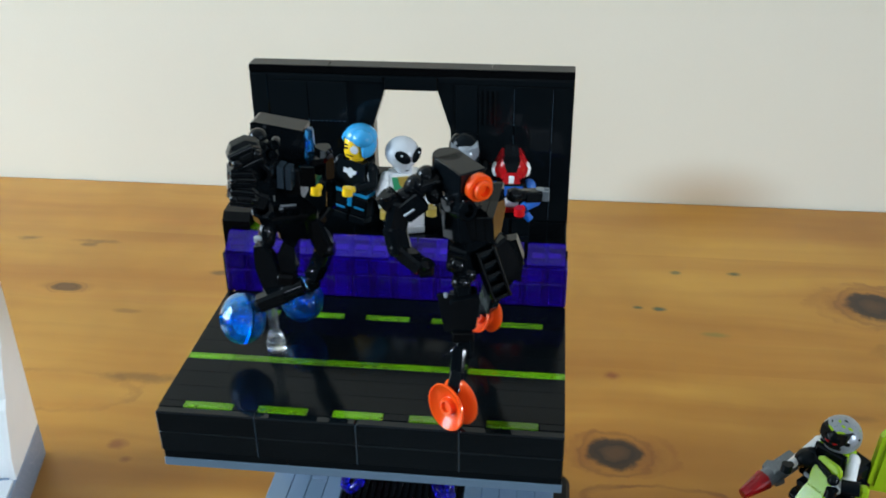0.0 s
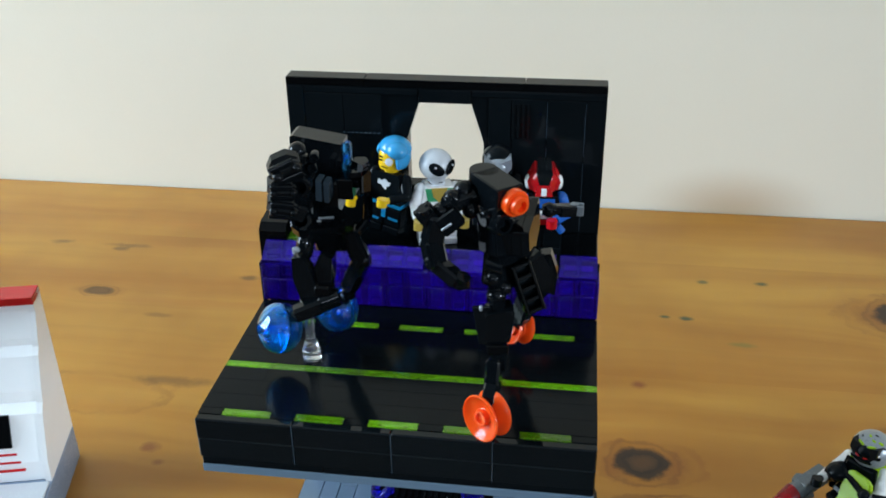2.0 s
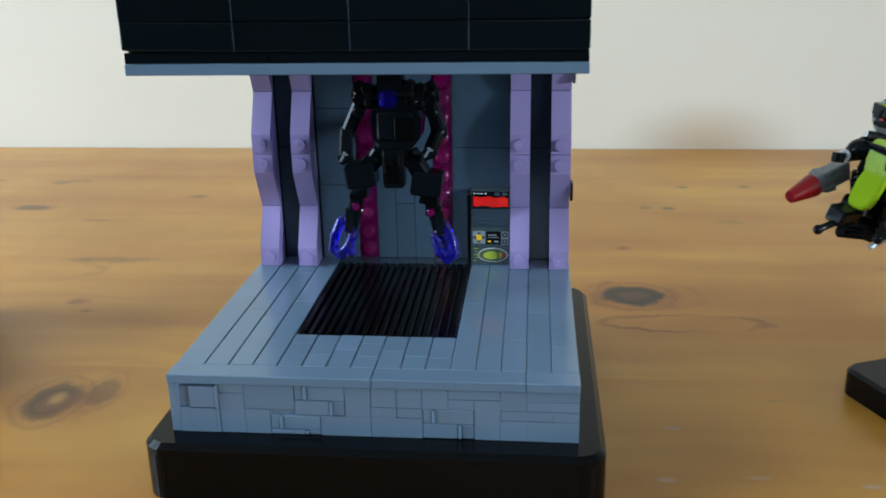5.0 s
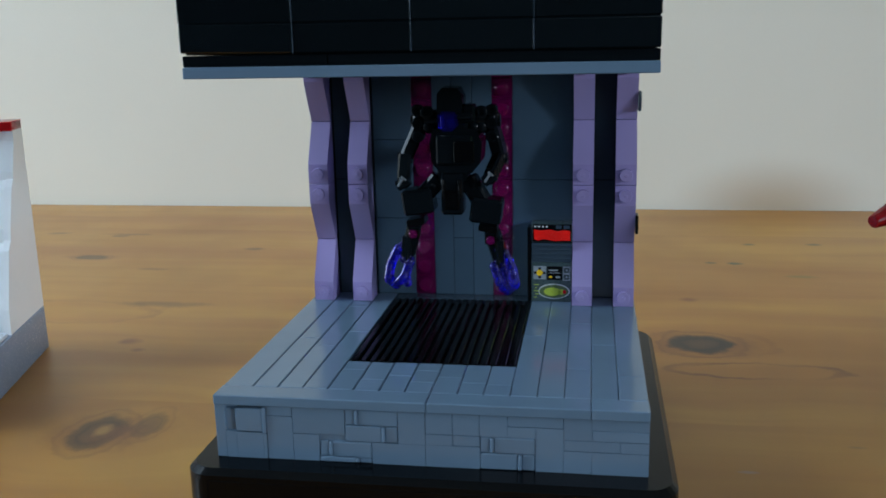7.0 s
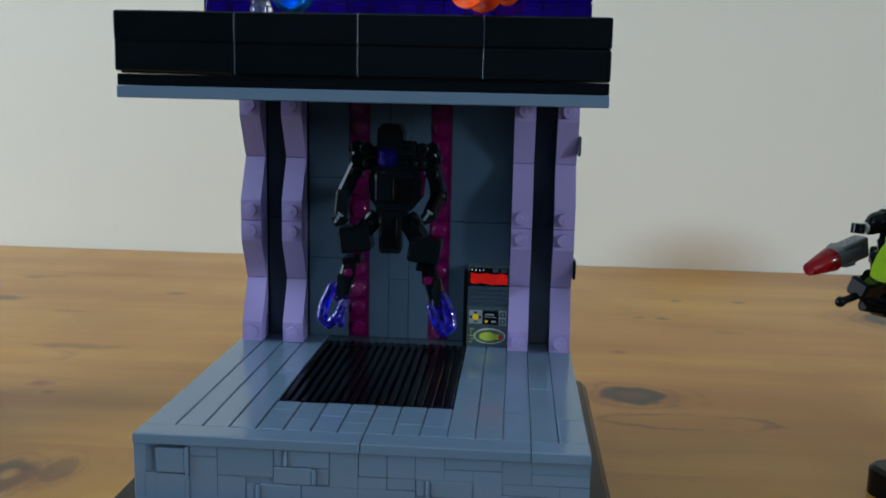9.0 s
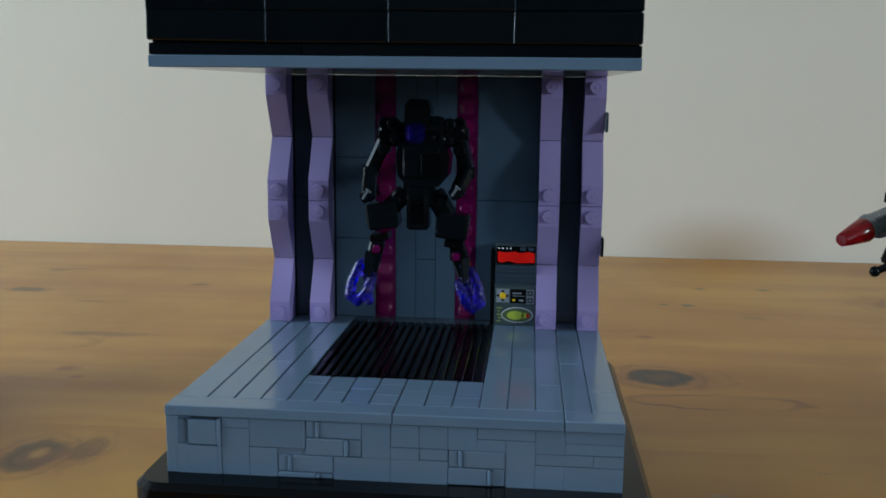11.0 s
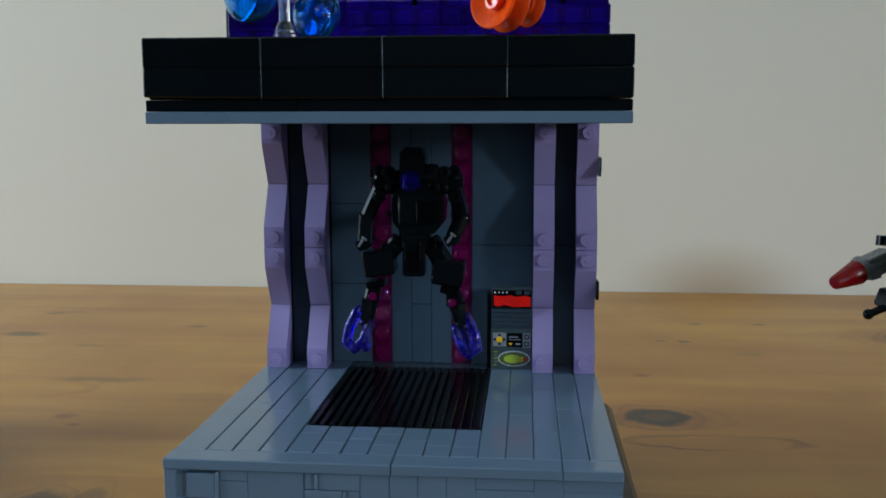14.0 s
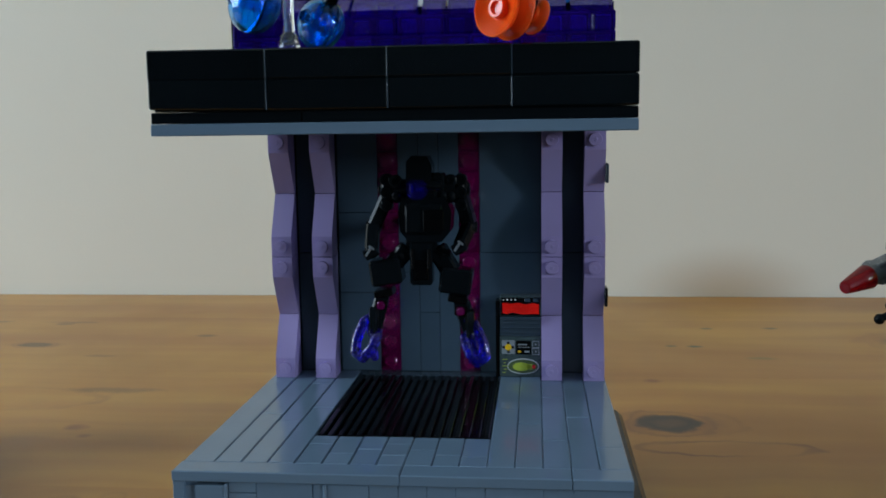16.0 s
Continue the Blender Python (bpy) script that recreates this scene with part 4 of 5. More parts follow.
g = Geo().prism([(-6.6, -5.2), (6.2, -3.6), (8.6, -2.6), (8.4, 0), (2.4, 5.6), (-5.4, 4.8)], -1.2, 1.2, "z", 0, Q).box(-5.6, 5.4, -3.4, 5, -10.5, -1.3, 0.8, 0, Q)
hip = part("hip", g, JET, ra)
part("hip_rod", Geo().bar((34.6, 33.8, 208.9), (39.6, 34.8, 209.1), 0.4, n=10).bar((34.6, 32.4, 208.5), (35.8, 32.8, 208.6), 0.4, n=10), SILVER, hip, "shiny grey rod")
part("hip_joint", joint(joint(Geo(), (30.4, 33.6, 201.4)), (43, 38.6, 201)), JET, hip)
g = Geo().ball((30, 31.8, 199.4), (2.9, 3.2, 5), nu=18, nv=11)
g.prism([(26.6, 197.4), (29.6, 198), (32.4, 193), (35.4, 182.4), (32.4, 179.4), (28.6, 181.4), (26.4, 189)], 26.6, 31.5, "y")
g.prism([(34.4, 187.6), (38.8, 186.8), (39.8, 197), (36, 199), (33.6, 194)], 28, 35, "y")
leg = part("leg", g, JET, ra)
part("knee", Geo().box(33.2, 39.2, 26, 32, 183.6, 187.6, c=0.8), BLACK_SATIN, leg)
part("knee_clip", Geo().box(27, 29, 28.2, 30, 198.8, 200.2, c=0.4).bar((26.8, 29, 197.8), (26.8, 29.2, 200), 0.5, n=8), SILVER, leg, "shiny grey clip")
part("foot", limb(limb(joint(Geo().bar((41.2, 29, 182.8), (35.6, 27.4, 180.8), 3.1), (36, 27.4, 180.6), 3.0), (36, 27.4, 180.6), (26.2, 24.4, 177), 5.2, 5.4, 0, 1.0), (29, 25, 178.6), (24, 25, 174), 3.4, 3.4, 0, 0.8), JET, leg)
dome_wheel(leg, (20.4, 26, 170.5), (-0.72, -0.55, 0.25), 8.8, T_BLUE, "clear blue dome wheel")
g = limb(limb(joint(Geo(), (47.2, 40, 191), 3.0), (42.6, 39, 203), (46.8, 40, 191.6), 6, 6, 0, 0.9), (47.4, 40, 192.4), (41, 42.4, 178), 5.4, 5.8, 0, 0.9)
g.prism([(43, 194), (46.4, 197), (48.6, 193), (46, 189)], 36.6, 39, "y")
leg2 = part("leg", g, JET, ra)
part("foot", Geo().bar((41.6, 42, 179), (37.6, 45.4, 170), 2.3).box(38.6, 43.2, 40.4, 44.4, 174, 178.4, c=0.8), JET, leg2)
dome_wheel(leg2, (35.2, 46.5, 166.5), (-0.55, -0.7, 0.3), 8.2, T_BLUE, "clear blue dome wheel")

# ---------------- the skating robot with neon orange wheels ----------------
rb = holder("skating_robot", 94, 10, 155.3, "black jointed toy robot balancing on a neon orange dish wheel", "toy robot", "skating robots")
H = rot((92.8, 21, 228), 4, 0, 40)
g = Geo().box(-4.6, 4.6, -8.4, 5, -4.6, 4.6, 0.4, 0, H)
g.lathe([(4.6, -4.6), (4.6, 4.3), (4.3, 4.6)], H @ Matrix.Translation((0, 5, 0)), 24)
hd = part("head", g, JET, rb)
face = H @ Matrix.Translation((0.9, -8.4, 0)) @ Matrix.Rotation(radians(90), 4, "X")
part("eye_stud", Geo().lathe([(3.9, 0), (4.2, 0.2), (4.2, 2.4), (3.9, 2.8), (3.0, 2.8), (2.9, 4.3), (2.6, 4.6), (1.7, 4.6), (1.5, 3.0)], face, 28), T_ORANGE, hd, "neon orange round eye")
T = rot((98.4, 20.6, 214), -12, 2, 38)
g = Geo().box(-9, 2.4, -5.2, 5, -5, 5, 0.6, 0, T).box(-7, 2, -4.6, 5, -9, -4.6, 0.9, 0, T)
torso = part("torso", g, JET, rb)
C = rot((104.2, 11.6, 219), 0, -4, -8)
for x0, x1, drop in ((-10.6, -5.5, 0), (-5.3, -2.7, 0.1), (-2.5, 0.0, 0)):
    prof = [(0.3, -8), (0, -7.7), (0, -0.4), (0.3, -drop), (8, 1.6 - drop), (15.6, 4 - drop), (16.6, 4 - drop), (16.6, -5), (9, -9)]
    part("chest_slope", Geo().prism(prof, x0, x1, "x", 0, C), JET, torso)
part("pin_hole", Geo().lathe([(3.2, -3), (3.2, 2.4), (2.8, 2.8), (1.9, 2.8), (1.7, 0.4)], T @ rot((-7.2, -5.4, 5.4), 90), 22), JET, torso)
part("shoulder_block", Geo().box(-10, -3.2, -6.6, 3, 4.2, 7.4, 0.5, 0, T).bar((-11, -2, 7), (-4, -2, 8), 2.5, M=T), JET, torso)
g = limb(limb(Geo(), (96, 19, 210), (95.4, 16, 198), 9, 8.6, 30, 1.0), (98, 20, 209), (101, 20, 199), 8, 8, 38, 0.8)
g = joint(joint(g, (93.8, 13.6, 202), 2.9), (97, 13, 199.4), 2.6).bar((91.6, 14, 206.6), (97, 12.6, 206), 2.2)
part("waist", g, JET, torso)
g = Geo()
for x, y, z, r in ((84, 20.6, 227.4, 3.2), (81, 17.6, 226, 2.9), (86.4, 19, 222, 2.8), (78, 15.6, 222.6, 2.9)):
    g.ball((x, y, z), r, nu=16, nv=9)
g.bar((87, 21, 226), (79, 16, 224.4), 2.7).bar((79.4, 15, 226.8), (82.6, 18, 223), 2.2).bar((75.6, 14.6, 224), (71.6, 13.4, 220.6), 3.0).bar((73, 12.4, 225), (75, 15, 219), 2.1)
limb(g, (83.6, 14.6, 222.6), (78, 13, 218.4), 5.2, 6, 15, 0.5)
limb(g, (77, 14.6, 222), (75, 13.4, 212.4), 6.4, 6, 10, 0.9)
arm = part("shoulder_arm", g, JET, rb)
part("elbow_rod", Geo().bar((78.6, 10.2, 219), (81.6, 10.4, 221.2), 0.35, n=10), SILVER, arm, "shiny grey rod end")
g = joint(limb(limb(Geo(), (75, 13, 214.6), (77, 11.4, 206), 6.2, 5.6, 12, 0.9), (76.4, 11.6, 207.6), (84, 9.2, 202.6), 5.2, 4.8, 0, 0.8), (76.6, 12, 207), 3)
part("forearm", g, JET, arm)
part("fist", Geo().bar((83.6, 10.4, 200.6), (85.4, 8, 205.2), 2.0).box(82.6, 87.4, 7.4, 11, 200.6, 204.6, c=0.7), JET, arm)
g = limb(limb(joint(Geo(), (109.4, 29, 218.4), 2.4), (109, 29, 218.6), (114.6, 33, 217), 3.0, 3.0), (112, 31.4, 217.2), (117.4, 34, 216.4), 4, 3.6, 0, 0.5)
arm2 = part("shoulder_arm", g, JET, rb)
part("hand_clip", Geo().box(117.6, 120, 32.2, 33, 215, 218.4, c=0.3).box(117.6, 120, 34.8, 35.6, 215, 218.4, c=0.3).bar((117, 34, 215), (117, 34, 218.6), 1.4), GUN, arm2, "dark grey clip hand")
g = Geo().prism([(91.5, 192.2), (92.2, 193.4), (99.6, 194.6), (100.4, 193.6), (99.3, 184.2), (98.8, 183.4), (93.4, 181.4), (92.8, 182)], 6.6, 13.4, "y", 0, rot((95.5, 10, 188), 0, 0, 12) @ Matrix.Translation((-95.5, -10, -188)))
joint(limb(g, (95, 13, 200), (95.4, 11, 192), 5, 5.4, 0, 0.9), (95, 12, 197), 3.0)
leg = part("leg", g, JET, rb)
part("thigh_panel", limb(Geo(), (90.6, 9.4, 194.4), (93, 8, 181.6), 1.2, 6.0, -14, 0.35), JET, leg)
part("thigh_clip", Geo().box(90.2, 91.2, 6.8, 8.2, 194, 195.6, c=0.3), SILVER, leg, "shiny grey clip")
part("knee", Geo().box(-3.6, 3.2, -3.2, 3, -1.5, 1.5, 0.4, 0, rot((95.8, 8, 180.8), -14, 4, 12)), BLACK_SATIN, leg)
g = limb(Geo(), (96.8, 7.6, 180), (97, 5, 174.4), 5, 5, 12, 0.6)
limb(g, (95.4, 5.6, 178), (95, 1.2, 169.4), 4.6, 5, 8, 0.7)
part("shin", g.bar((93.4, 5, 175.4), (97.8, 5.6, 176.2), 1.7), JET, leg)
part("foot", limb(Geo().bar((95.2, 1.6, 170.4), (94.2, -3.6, 164.5), 2.1), (95.2, 2, 172), (94.4, -2, 166.4), 4.6, 4.4, 0, 0.7), JET, leg)
dish_wheel(leg, (94, -4.0, 163.7), (-0.64, -0.74, 0.1), 7.5, T_ORANGE, "neon orange dish wheel")
g = limb(limb(joint(Geo(), (103, 24, 203), 3), (103, 25, 205), (109, 29, 193), 8, 8, 0, 0.8), (109, 30, 195), (104.4, 36, 184), 7, 7, 0, 0.8)
g.prism([(106.4, 192), (112.4, 190), (113, 198), (110.6, 205), (107, 204)], 25.6, 30, "y")
leg2 = part("leg", g, JET, rb)
part("foot", limb(Geo().bar((104, 36, 185), (99.6, 40, 168), 2.4), (104.4, 36, 186), (100.6, 38.6, 172), 6, 6, 0, 0.7), JET, leg2)
dish_wheel(leg2, (100.0, 40.5, 167.6), (-0.72, -0.6, 0.3), 5.8, T_ORANGE, "neon orange dish wheel")
L = rot((104.4, 13.4, 199.6), -10, -16, 26)
g = Geo().box(-3.1, -2.1, -1.4, 1.4, -8.6, 8.6, 0.3, 0, L).box(2.1, 3.1, -1.4, 1.4, -8.6, 8.6, 0.3, 0, L)
for k in range(5):
    g.box(-2.2, 2.2, -1.2, 1.2, -8.4 + k * 3.9, -7.2 + k * 3.9, 0.25, 0, L)
part("ladder_grille", g, BLACK_SATIN, torso)
part("grille_backing", Geo().box(-2.9, 2.9, 1.5, 6, -8.4, 8.4, 0.4, 0, L), BLACK, torso)

# ---------------- the robot standing in the hangar ----------------
rc = holder("hangar_robot", 61, 84, F, "black jointed toy robot with clear violet feet", "toy robot")
g = Geo().prism([(57.5, 115), (66.4, 115), (66.6, 121), (65, 124.2), (59.6, 124.4), (57.8, 122.4)], 71.5, 82, "y").box(64, 70.6, 74, 80, 112, 118.4, c=0.6)
g.bar((68.4, 73, 117), (68.4, 80, 117), 1.7).bar((63.4, 72.4, 114.6), (69.6, 73.4, 114.6), 1.4)
hd = part("head", g, BLACK, rc)
part("visor", Geo().prism([(58.2, 111), (60, 109.4), (63, 109.4), (64.6, 111), (64.8, 115), (63.4, 116.2), (59.4, 116.2), (58, 115)], 70.6, 75, "y").box(59, 60.2, 70.0, 70.7, 110.4, 115, c=0.3).box(61.2, 63.8, 70.2, 70.7, 112.4, 113.6, c=0.3), T_VIOLET, hd, "clear violet visor")
g = Geo().prism([(55.6, 110), (70.6, 110), (73, 105), (72.4, 98), (69.4, 94.4), (58, 94.4), (55, 98), (54.4, 105)], 74, 88, "y").box(57, 70, 71.5, 75, 97.5, 108, c=0.7)
g.box(58, 68, 76, 86, 103, 117, c=1.2).box(50, 75.5, 79.5, 87, 107.5, 116, c=2.0).bar((52, 79, 113), (74, 79, 113), 2.5)
for x in (69.6, 72.6, 53.4):
    g.lathe([(2.3, 0), (2.3, 1.7), (2.0, 1.9), (1.0, 1.9), (0.9, 1.2)], rot((x, 77.2, 115.6), 90), 16).ball((x, 79, 110.4), 2.7, nu=14, nv=8)
torso = part("torso", g, BLACK, rc)
part("chest_tile", Geo().box(63.4, 70.6, 70.7, 71.6, 98.5, 106, c=0.3), BLACK_SATIN, torso)
part("wall_arm", Geo().bar((62, 88, 100), (62, 117.8, 100), 2.2), BLACK, torso)
wa = part("waist", Geo().box(58, 66, 74.5, 82, 79, 94.6, c=0.8).box(56.4, 67.6, 77, 86, 88, 95.6, c=0.6), BLACK, rc)
part("buckle_tile", Geo().box(59.4, 64.6, 73.9, 74.7, 81, 88, c=0.3).bar((59.2, 73.8, 92), (59.2, 73.8, 85), 0.6).bar((64.8, 73.8, 92), (64.8, 73.8, 85), 0.6), BLACK_SATIN, wa)


def chain(g, pts, r):
    """Round bars from point to point with balls at the bends."""
    for p, q in zip(pts, pts[1:]):
        g.bar(p, q, r, n=12).ball(q, r, nu=12, nv=8)
    return g


# side, shoulder, elbow, hand, thigh middle, knee, ankle, loop of the claw foot
SIDES = [(-1, (50.4, 81, 113), (44.6, 80, 99), (44.6, 75, 91), (49.4, 79, 83.6), (47.4, 79, 74.6), (44.4, 78.6, 63),
          [(44.6, 78, 67.5), (41.0, 77, 65.5), (38.4, 76, 59.9), (37.8, 75, 54.9), (40.6, 74.4, 52.9), (43.6, 74.8, 55.9), (45.8, 76.2, 61.1)]),
         (1, (75.4, 81, 113), (79, 80, 99), (75.6, 75.6, 92.6), (74, 79, 80.4), (75.6, 79, 72.6), (79, 78.6, 62),
          [(77.2, 78, 66.5), (80.4, 77, 64.5), (83.4, 76, 58.9), (84.4, 75, 53.7), (81.6, 74.4, 51.5), (78.8, 74.8, 54.5), (76.8, 76.2, 59.9)])]
for s, sh, el, ha, th, kn, an, loop in SIDES:
    g = Geo().ball(sh, (3.6, 3.8, 4.0), nu=16, nv=9).bar((sh[0] - 3.6, 81, 112), (sh[0] + 3.6, 81, 112.4), 2.3)
    for z in (116, 111.6, 107):
        g.lathe([(2.2, -2), (2.2, 1.5), (1.9, 1.8), (1.0, 1.8), (0.9, 1.2)], rot((sh[0] + s * 0.6, 78.4, z), 90), 16)
    limb(g, (sh[0] + s * 0.4, 81, 111), el, 4.8, 5, 0, 0.9)
    arm = part("arm", g, BLACK, rc)
    part("forearm", joint(limb(Geo(), (el[0], 80, el[2] + 1.4), ha, 4.6, 4.6, 0, 0.8), el, 2.8), BLACK, arm)
    part("fist", Geo().bar((ha[0] - 2.2, ha[1] - 1, ha[2] - 1.4), (ha[0] + 2.2, ha[1] - 1, ha[2] + 1), 2.0).ball((ha[0], ha[1], ha[2]), 2.6, nu=14, nv=8), BLACK, arm)
    part("finger_rod", Geo().bar((ha[0] - 1.6, ha[1] - 3.1, ha[2] - 1.2), (ha[0] + 0.4, ha[1] - 3.1, ha[2] + 1.8), 0.45, n=8).bar((ha[0] - 0.4, ha[1] - 3.1, ha[2] + 2.4), (ha[0] + 1.4, ha[1] - 3.1, ha[2] + 1), 0.4, n=8), GUN, arm, "shiny grey rod")
    g = joint(limb(Geo(), (62 + s * 5, 80, 92), th, 6.2, 6.4, 0, 0.8), (62 + s * 7.6, 79, 89), 2.8)
    g.box(-5.6, 5.6, -5, 5, -4.6, 4.6, 0.8, 0, rot(th, 0, s * 8))
    leg = part("leg", g, BLACK, rc)
    part("knee_plate", Geo().box(-3.4, 3.4, -4.4, 4, -1.3, 1.3, 0.4, 0, rot((kn[0] - s, kn[1], kn[2] + 1.4), 0, s * 10)), BLACK_SATIN, leg)
    g = limb(Geo(), kn, an, 5, 5.4, 0, 0.7).bar((kn[0] - 2.4, 78.4, kn[2]), (kn[0] + 2.4, 78.4, kn[2]), 1.7)
    part("shin", limb(g, (an[0] - s * 0.6, 76.6, an[2] + 8), (an[0], 76.8, an[2] - 2), 3.6, 3.4, 0, 0.6), BLACK, leg)
    part("shin_clip", Geo().box(kn[0] - 2.2, kn[0] + 2.2, 75.4, 76.4, kn[2] - 4.4, kn[2] - 1.2, c=0.3), BLACK_SATIN, leg)
    part("knee_stud", Geo().lathe([(1.5, 0), (1.5, 1), (1.3, 1.2)], rot((kn[0], 75.5, kn[2] - 2.8), 90), 14), T_MAGENTA, leg, "clear magenta stud")
    g = chain(Geo().ball((an[0], 77.6, an[2] - 1), 2.8, nu=14, nv=9), loop, 1.9)
    chain(g, [(an[0], 79, an[2] - 2), (an[0] + s * 1.4, 81, an[2] - 8), (an[0] + s * 0.6, 80, an[2] - 11)], 1.7)
    part("foot", g, T_VIOLET, leg, "clear violet claw foot")

# ---------------- toy figures ----------------
def figure(name, label, group, M, mats, hair, lean_arms=((14, -4), (14, -4)), extra=None):
    """A small block figure in one mesh. mats: legs, torso, arms, hands, head, headgear, mark one, mark two."""
    g = Geo()
    for s in (-1, 1):
        g.box(s * 4.05 - 3.75, s * 4.05 + 3.75, -4.2, 3.6, 0, 3.2, 0.4, 0, M).box(s * 4.05 - 3.75, s * 4.05 + 3.75, -3.2, 3.6, 3, 11, 0.5, 0, M)
        hz, hy, hx = (*lean_arms[0 if s < 0 else 1], s * 9.2)[:3]
        sh, el, ha = (s * 7.0, 0, 23.2), (s * 9.6, -1.5 + hy * 0.3, 18), (hx, -4.5 + hy, hz)
        g.ball(sh, (2.7, 2.9, 2.9), 2, 14, 9, M)
        g.bar(sh, el, 2.6, 2.2, 12, 2, 0.2, M).ball(el, 2.25, 2, 12, 8, M).bar(el, ha, 2.2, 1.9, 12, 2, 0.2, M)
        hb2 = Vector(ha) + (Vector(ha) - Vector(el)).normalized() * 2.4
        g.bar(ha, tuple(hb2), 1.3, 1.3, 10, 3, 0.2, M)
        g.lathe([(1.3, -1.6), (2.1, -1.6), (2.1, 1.6), (1.3, 1.6)], M @ Matrix.Translation(hb2 + Vector((0, -1.0, 0))), 14, 3)
    g.box(-7.7, 7.7, -3.4, 3.4, 10.9, 13.2, 0.4, 0, M)
    g.prism([(-7.7, 13.2), (7.7, 13.2), (6.0, 25.2), (5.4, 25.8), (-5.4, 25.8), (-6.0, 25.2)], -3.7, 3.7, "y", 1, M)
    g.bar((0, 0, 25.5), (0, 0, 27.2), 3.0, 3.0, 14, 4, 0.1, M)
    if hair == "bulb":
        K = M @ rot((-0.7, 0, -0.3), 0, 0, 20)
        g.ball((0, 0.4, 34.0), (6.7, 6.8, 6.3), 4, 26, 16, K).lathe([(1.6, 25.4), (2.3, 25.9), (3.5, 27.8), (5.0, 30.4), (6.2, 32.4)], K, 24, 4)
        for s in (-1, 1):
            E = K @ rot((s * 3.1, -5.6, 34.4), 0, s * -36, s * 28)
            g.ball((0, 0, 0), (3.5, 0.9, 2.3), 6, 18, 10, E).ball((s * 0.9, -0.7, 0.6), (0.6, 0.4, 0.5), 4, 8, 6, E)
        g.box(-0.9, 0.9, -4.0, -3.5, 27.6, 27.9, 0.1, 6, K)
    else:
        g.lathe([(3.6, 26.6), (4.7, 27.2), (5.1, 28.4), (5.1, 34.0), (4.6, 35.2), (3.4, 35.6)], M, 22, 4)
        g.bar((0, 0, 35.4), (0, 0, 37.2), 2.4, 2.4, 14, 4, 0.2, M)
    if hair == "hair":
        g.ball((0.6, 1.2, 35.2), (6.5, 6.4, 4.6), 5, 22, 13, M).ball((3.4, -2.4, 35.6), (4.4, 4.0, 3.4), 5, 16, 9, M)
        g.ball((-1.8, 3.6, 32.0), (5.0, 3.4, 4.8), 5, 16, 9, M).ball((4.9, 0.4, 32.2), (2.4, 4.8, 4.6), 5, 14, 9, M)
        g.ball((5.2, -2.6, 30.6), (1.3, 1.8, 2.6), 5, 12, 8, M).ball((-4.6, 0.6, 34.0), (2.0, 4.0, 2.6), 5, 12, 8, M)
        g.lathe([(0.9, 0), (1.6, 0), (1.6, 0.5), (0.9, 0.6)], M @ rot((1.7, -4.75, 31.2), 90, 0, 12), 18, 7)
        g.bar((1.7, -4.8, 31.2), (1.75, -5.2, 31.2), 1.1, 1.1, 12, 6, 0.02, M)
        g.box(-3.0, -1.4, -5.3, -4.7, 30.8, 31.4, 0.1, 0, M).box(-3.3, -1.2, -5.2, -4.6, 32.2, 32.7, 0.1, 0, M)
        g.box(-1.6, 1.4, -5.25, -4.8, 28.3, 28.7, 0.1, 0, M)
    if hair == "helmet":
        g.ball((0, 0.4, 32.4), (6.3, 6.5, 6.0), 5, 22, 13, M).lathe([(5.2, 26.6), (6.1, 27.6), (6.3, 30.5), (6.2, 33)], M @ Matrix.Translation((0, 0.4, 0)), 22, 5)
        g.prism([(0, 27.4), (2.4, 28.4), (5.3, 32.0), (5.1, 35.6), (0, 34.0), (-5.1, 35.6), (-5.3, 32.0), (-2.4, 28.4)], -7.0, 2, "y", 7, M).ball((0, -3.6, 31.8), (4.9, 4.4, 3.8), 7, 20, 12, M)
    if hair == "crest":
        g.ball((0, 0.6, 31.8), (6.2, 6.4, 5.8), 5, 22, 13, M)
        g.prism([(-5.4, 28), (5.4, 28), (6.4, 31.5), (3.7, 36.8), (-3.7, 36.8), (-6.4, 31.5)], -3.0, 5.0, "y", 5, M)
        g.prism([(-1.5, 30.2), (1.5, 30.2), (3.2, 36.4), (2.7, 38.2), (-2.7, 38.2), (-3.2, 36.4)], -6.9, 5.2, "y", 6, M)
        g.prism([(-3.4, 27.0), (3.4, 27.0), (2.2, 31.6), (-2.2, 31.6)], -7.0, -4.0, "y", 5, M)
        g.box(-1.0, 1.0, -7.3, -5, 27.2, 30.4, 0.2, 7, M)
        for s in (-1, 1):
            g.ball((s * 6.0, 0, 30.2), (1.5, 2.6, 3.0), 7, 14, 9, M)
    if extra:
        extra(g, M)
    return thing(name, g, mats, label, "toy figure", group)


def blue_marks(g, M):
    g.prism([(-3.4, 20.6), (-3.2, 22.6), (-1.6, 22.2), (-0.2, 23.2), (1.4, 22.0), (2.6, 22.4), (2.2, 20.6), (0.9, 20.2), (0.6, 18.8), (-0.8, 19.4), (-1.6, 20.4)], -3.95, -3.6, "y", 7, M)
    g.box(-7.9, 7.9, -3.65, 3.65, 11.6, 13.2, 0.2, 6, M).box(-0.9, 0.9, -3.7, -3.1, 6.5, 12.2, 0.1, 6, M)
    g.box(-6.8, -2.2, -3.4, -3.1, 4.6, 5.6, 0.1, 6, M).box(2.2, 6.8, -3.4, -3.1, 6.0, 7.0, 0.1, 6, M)


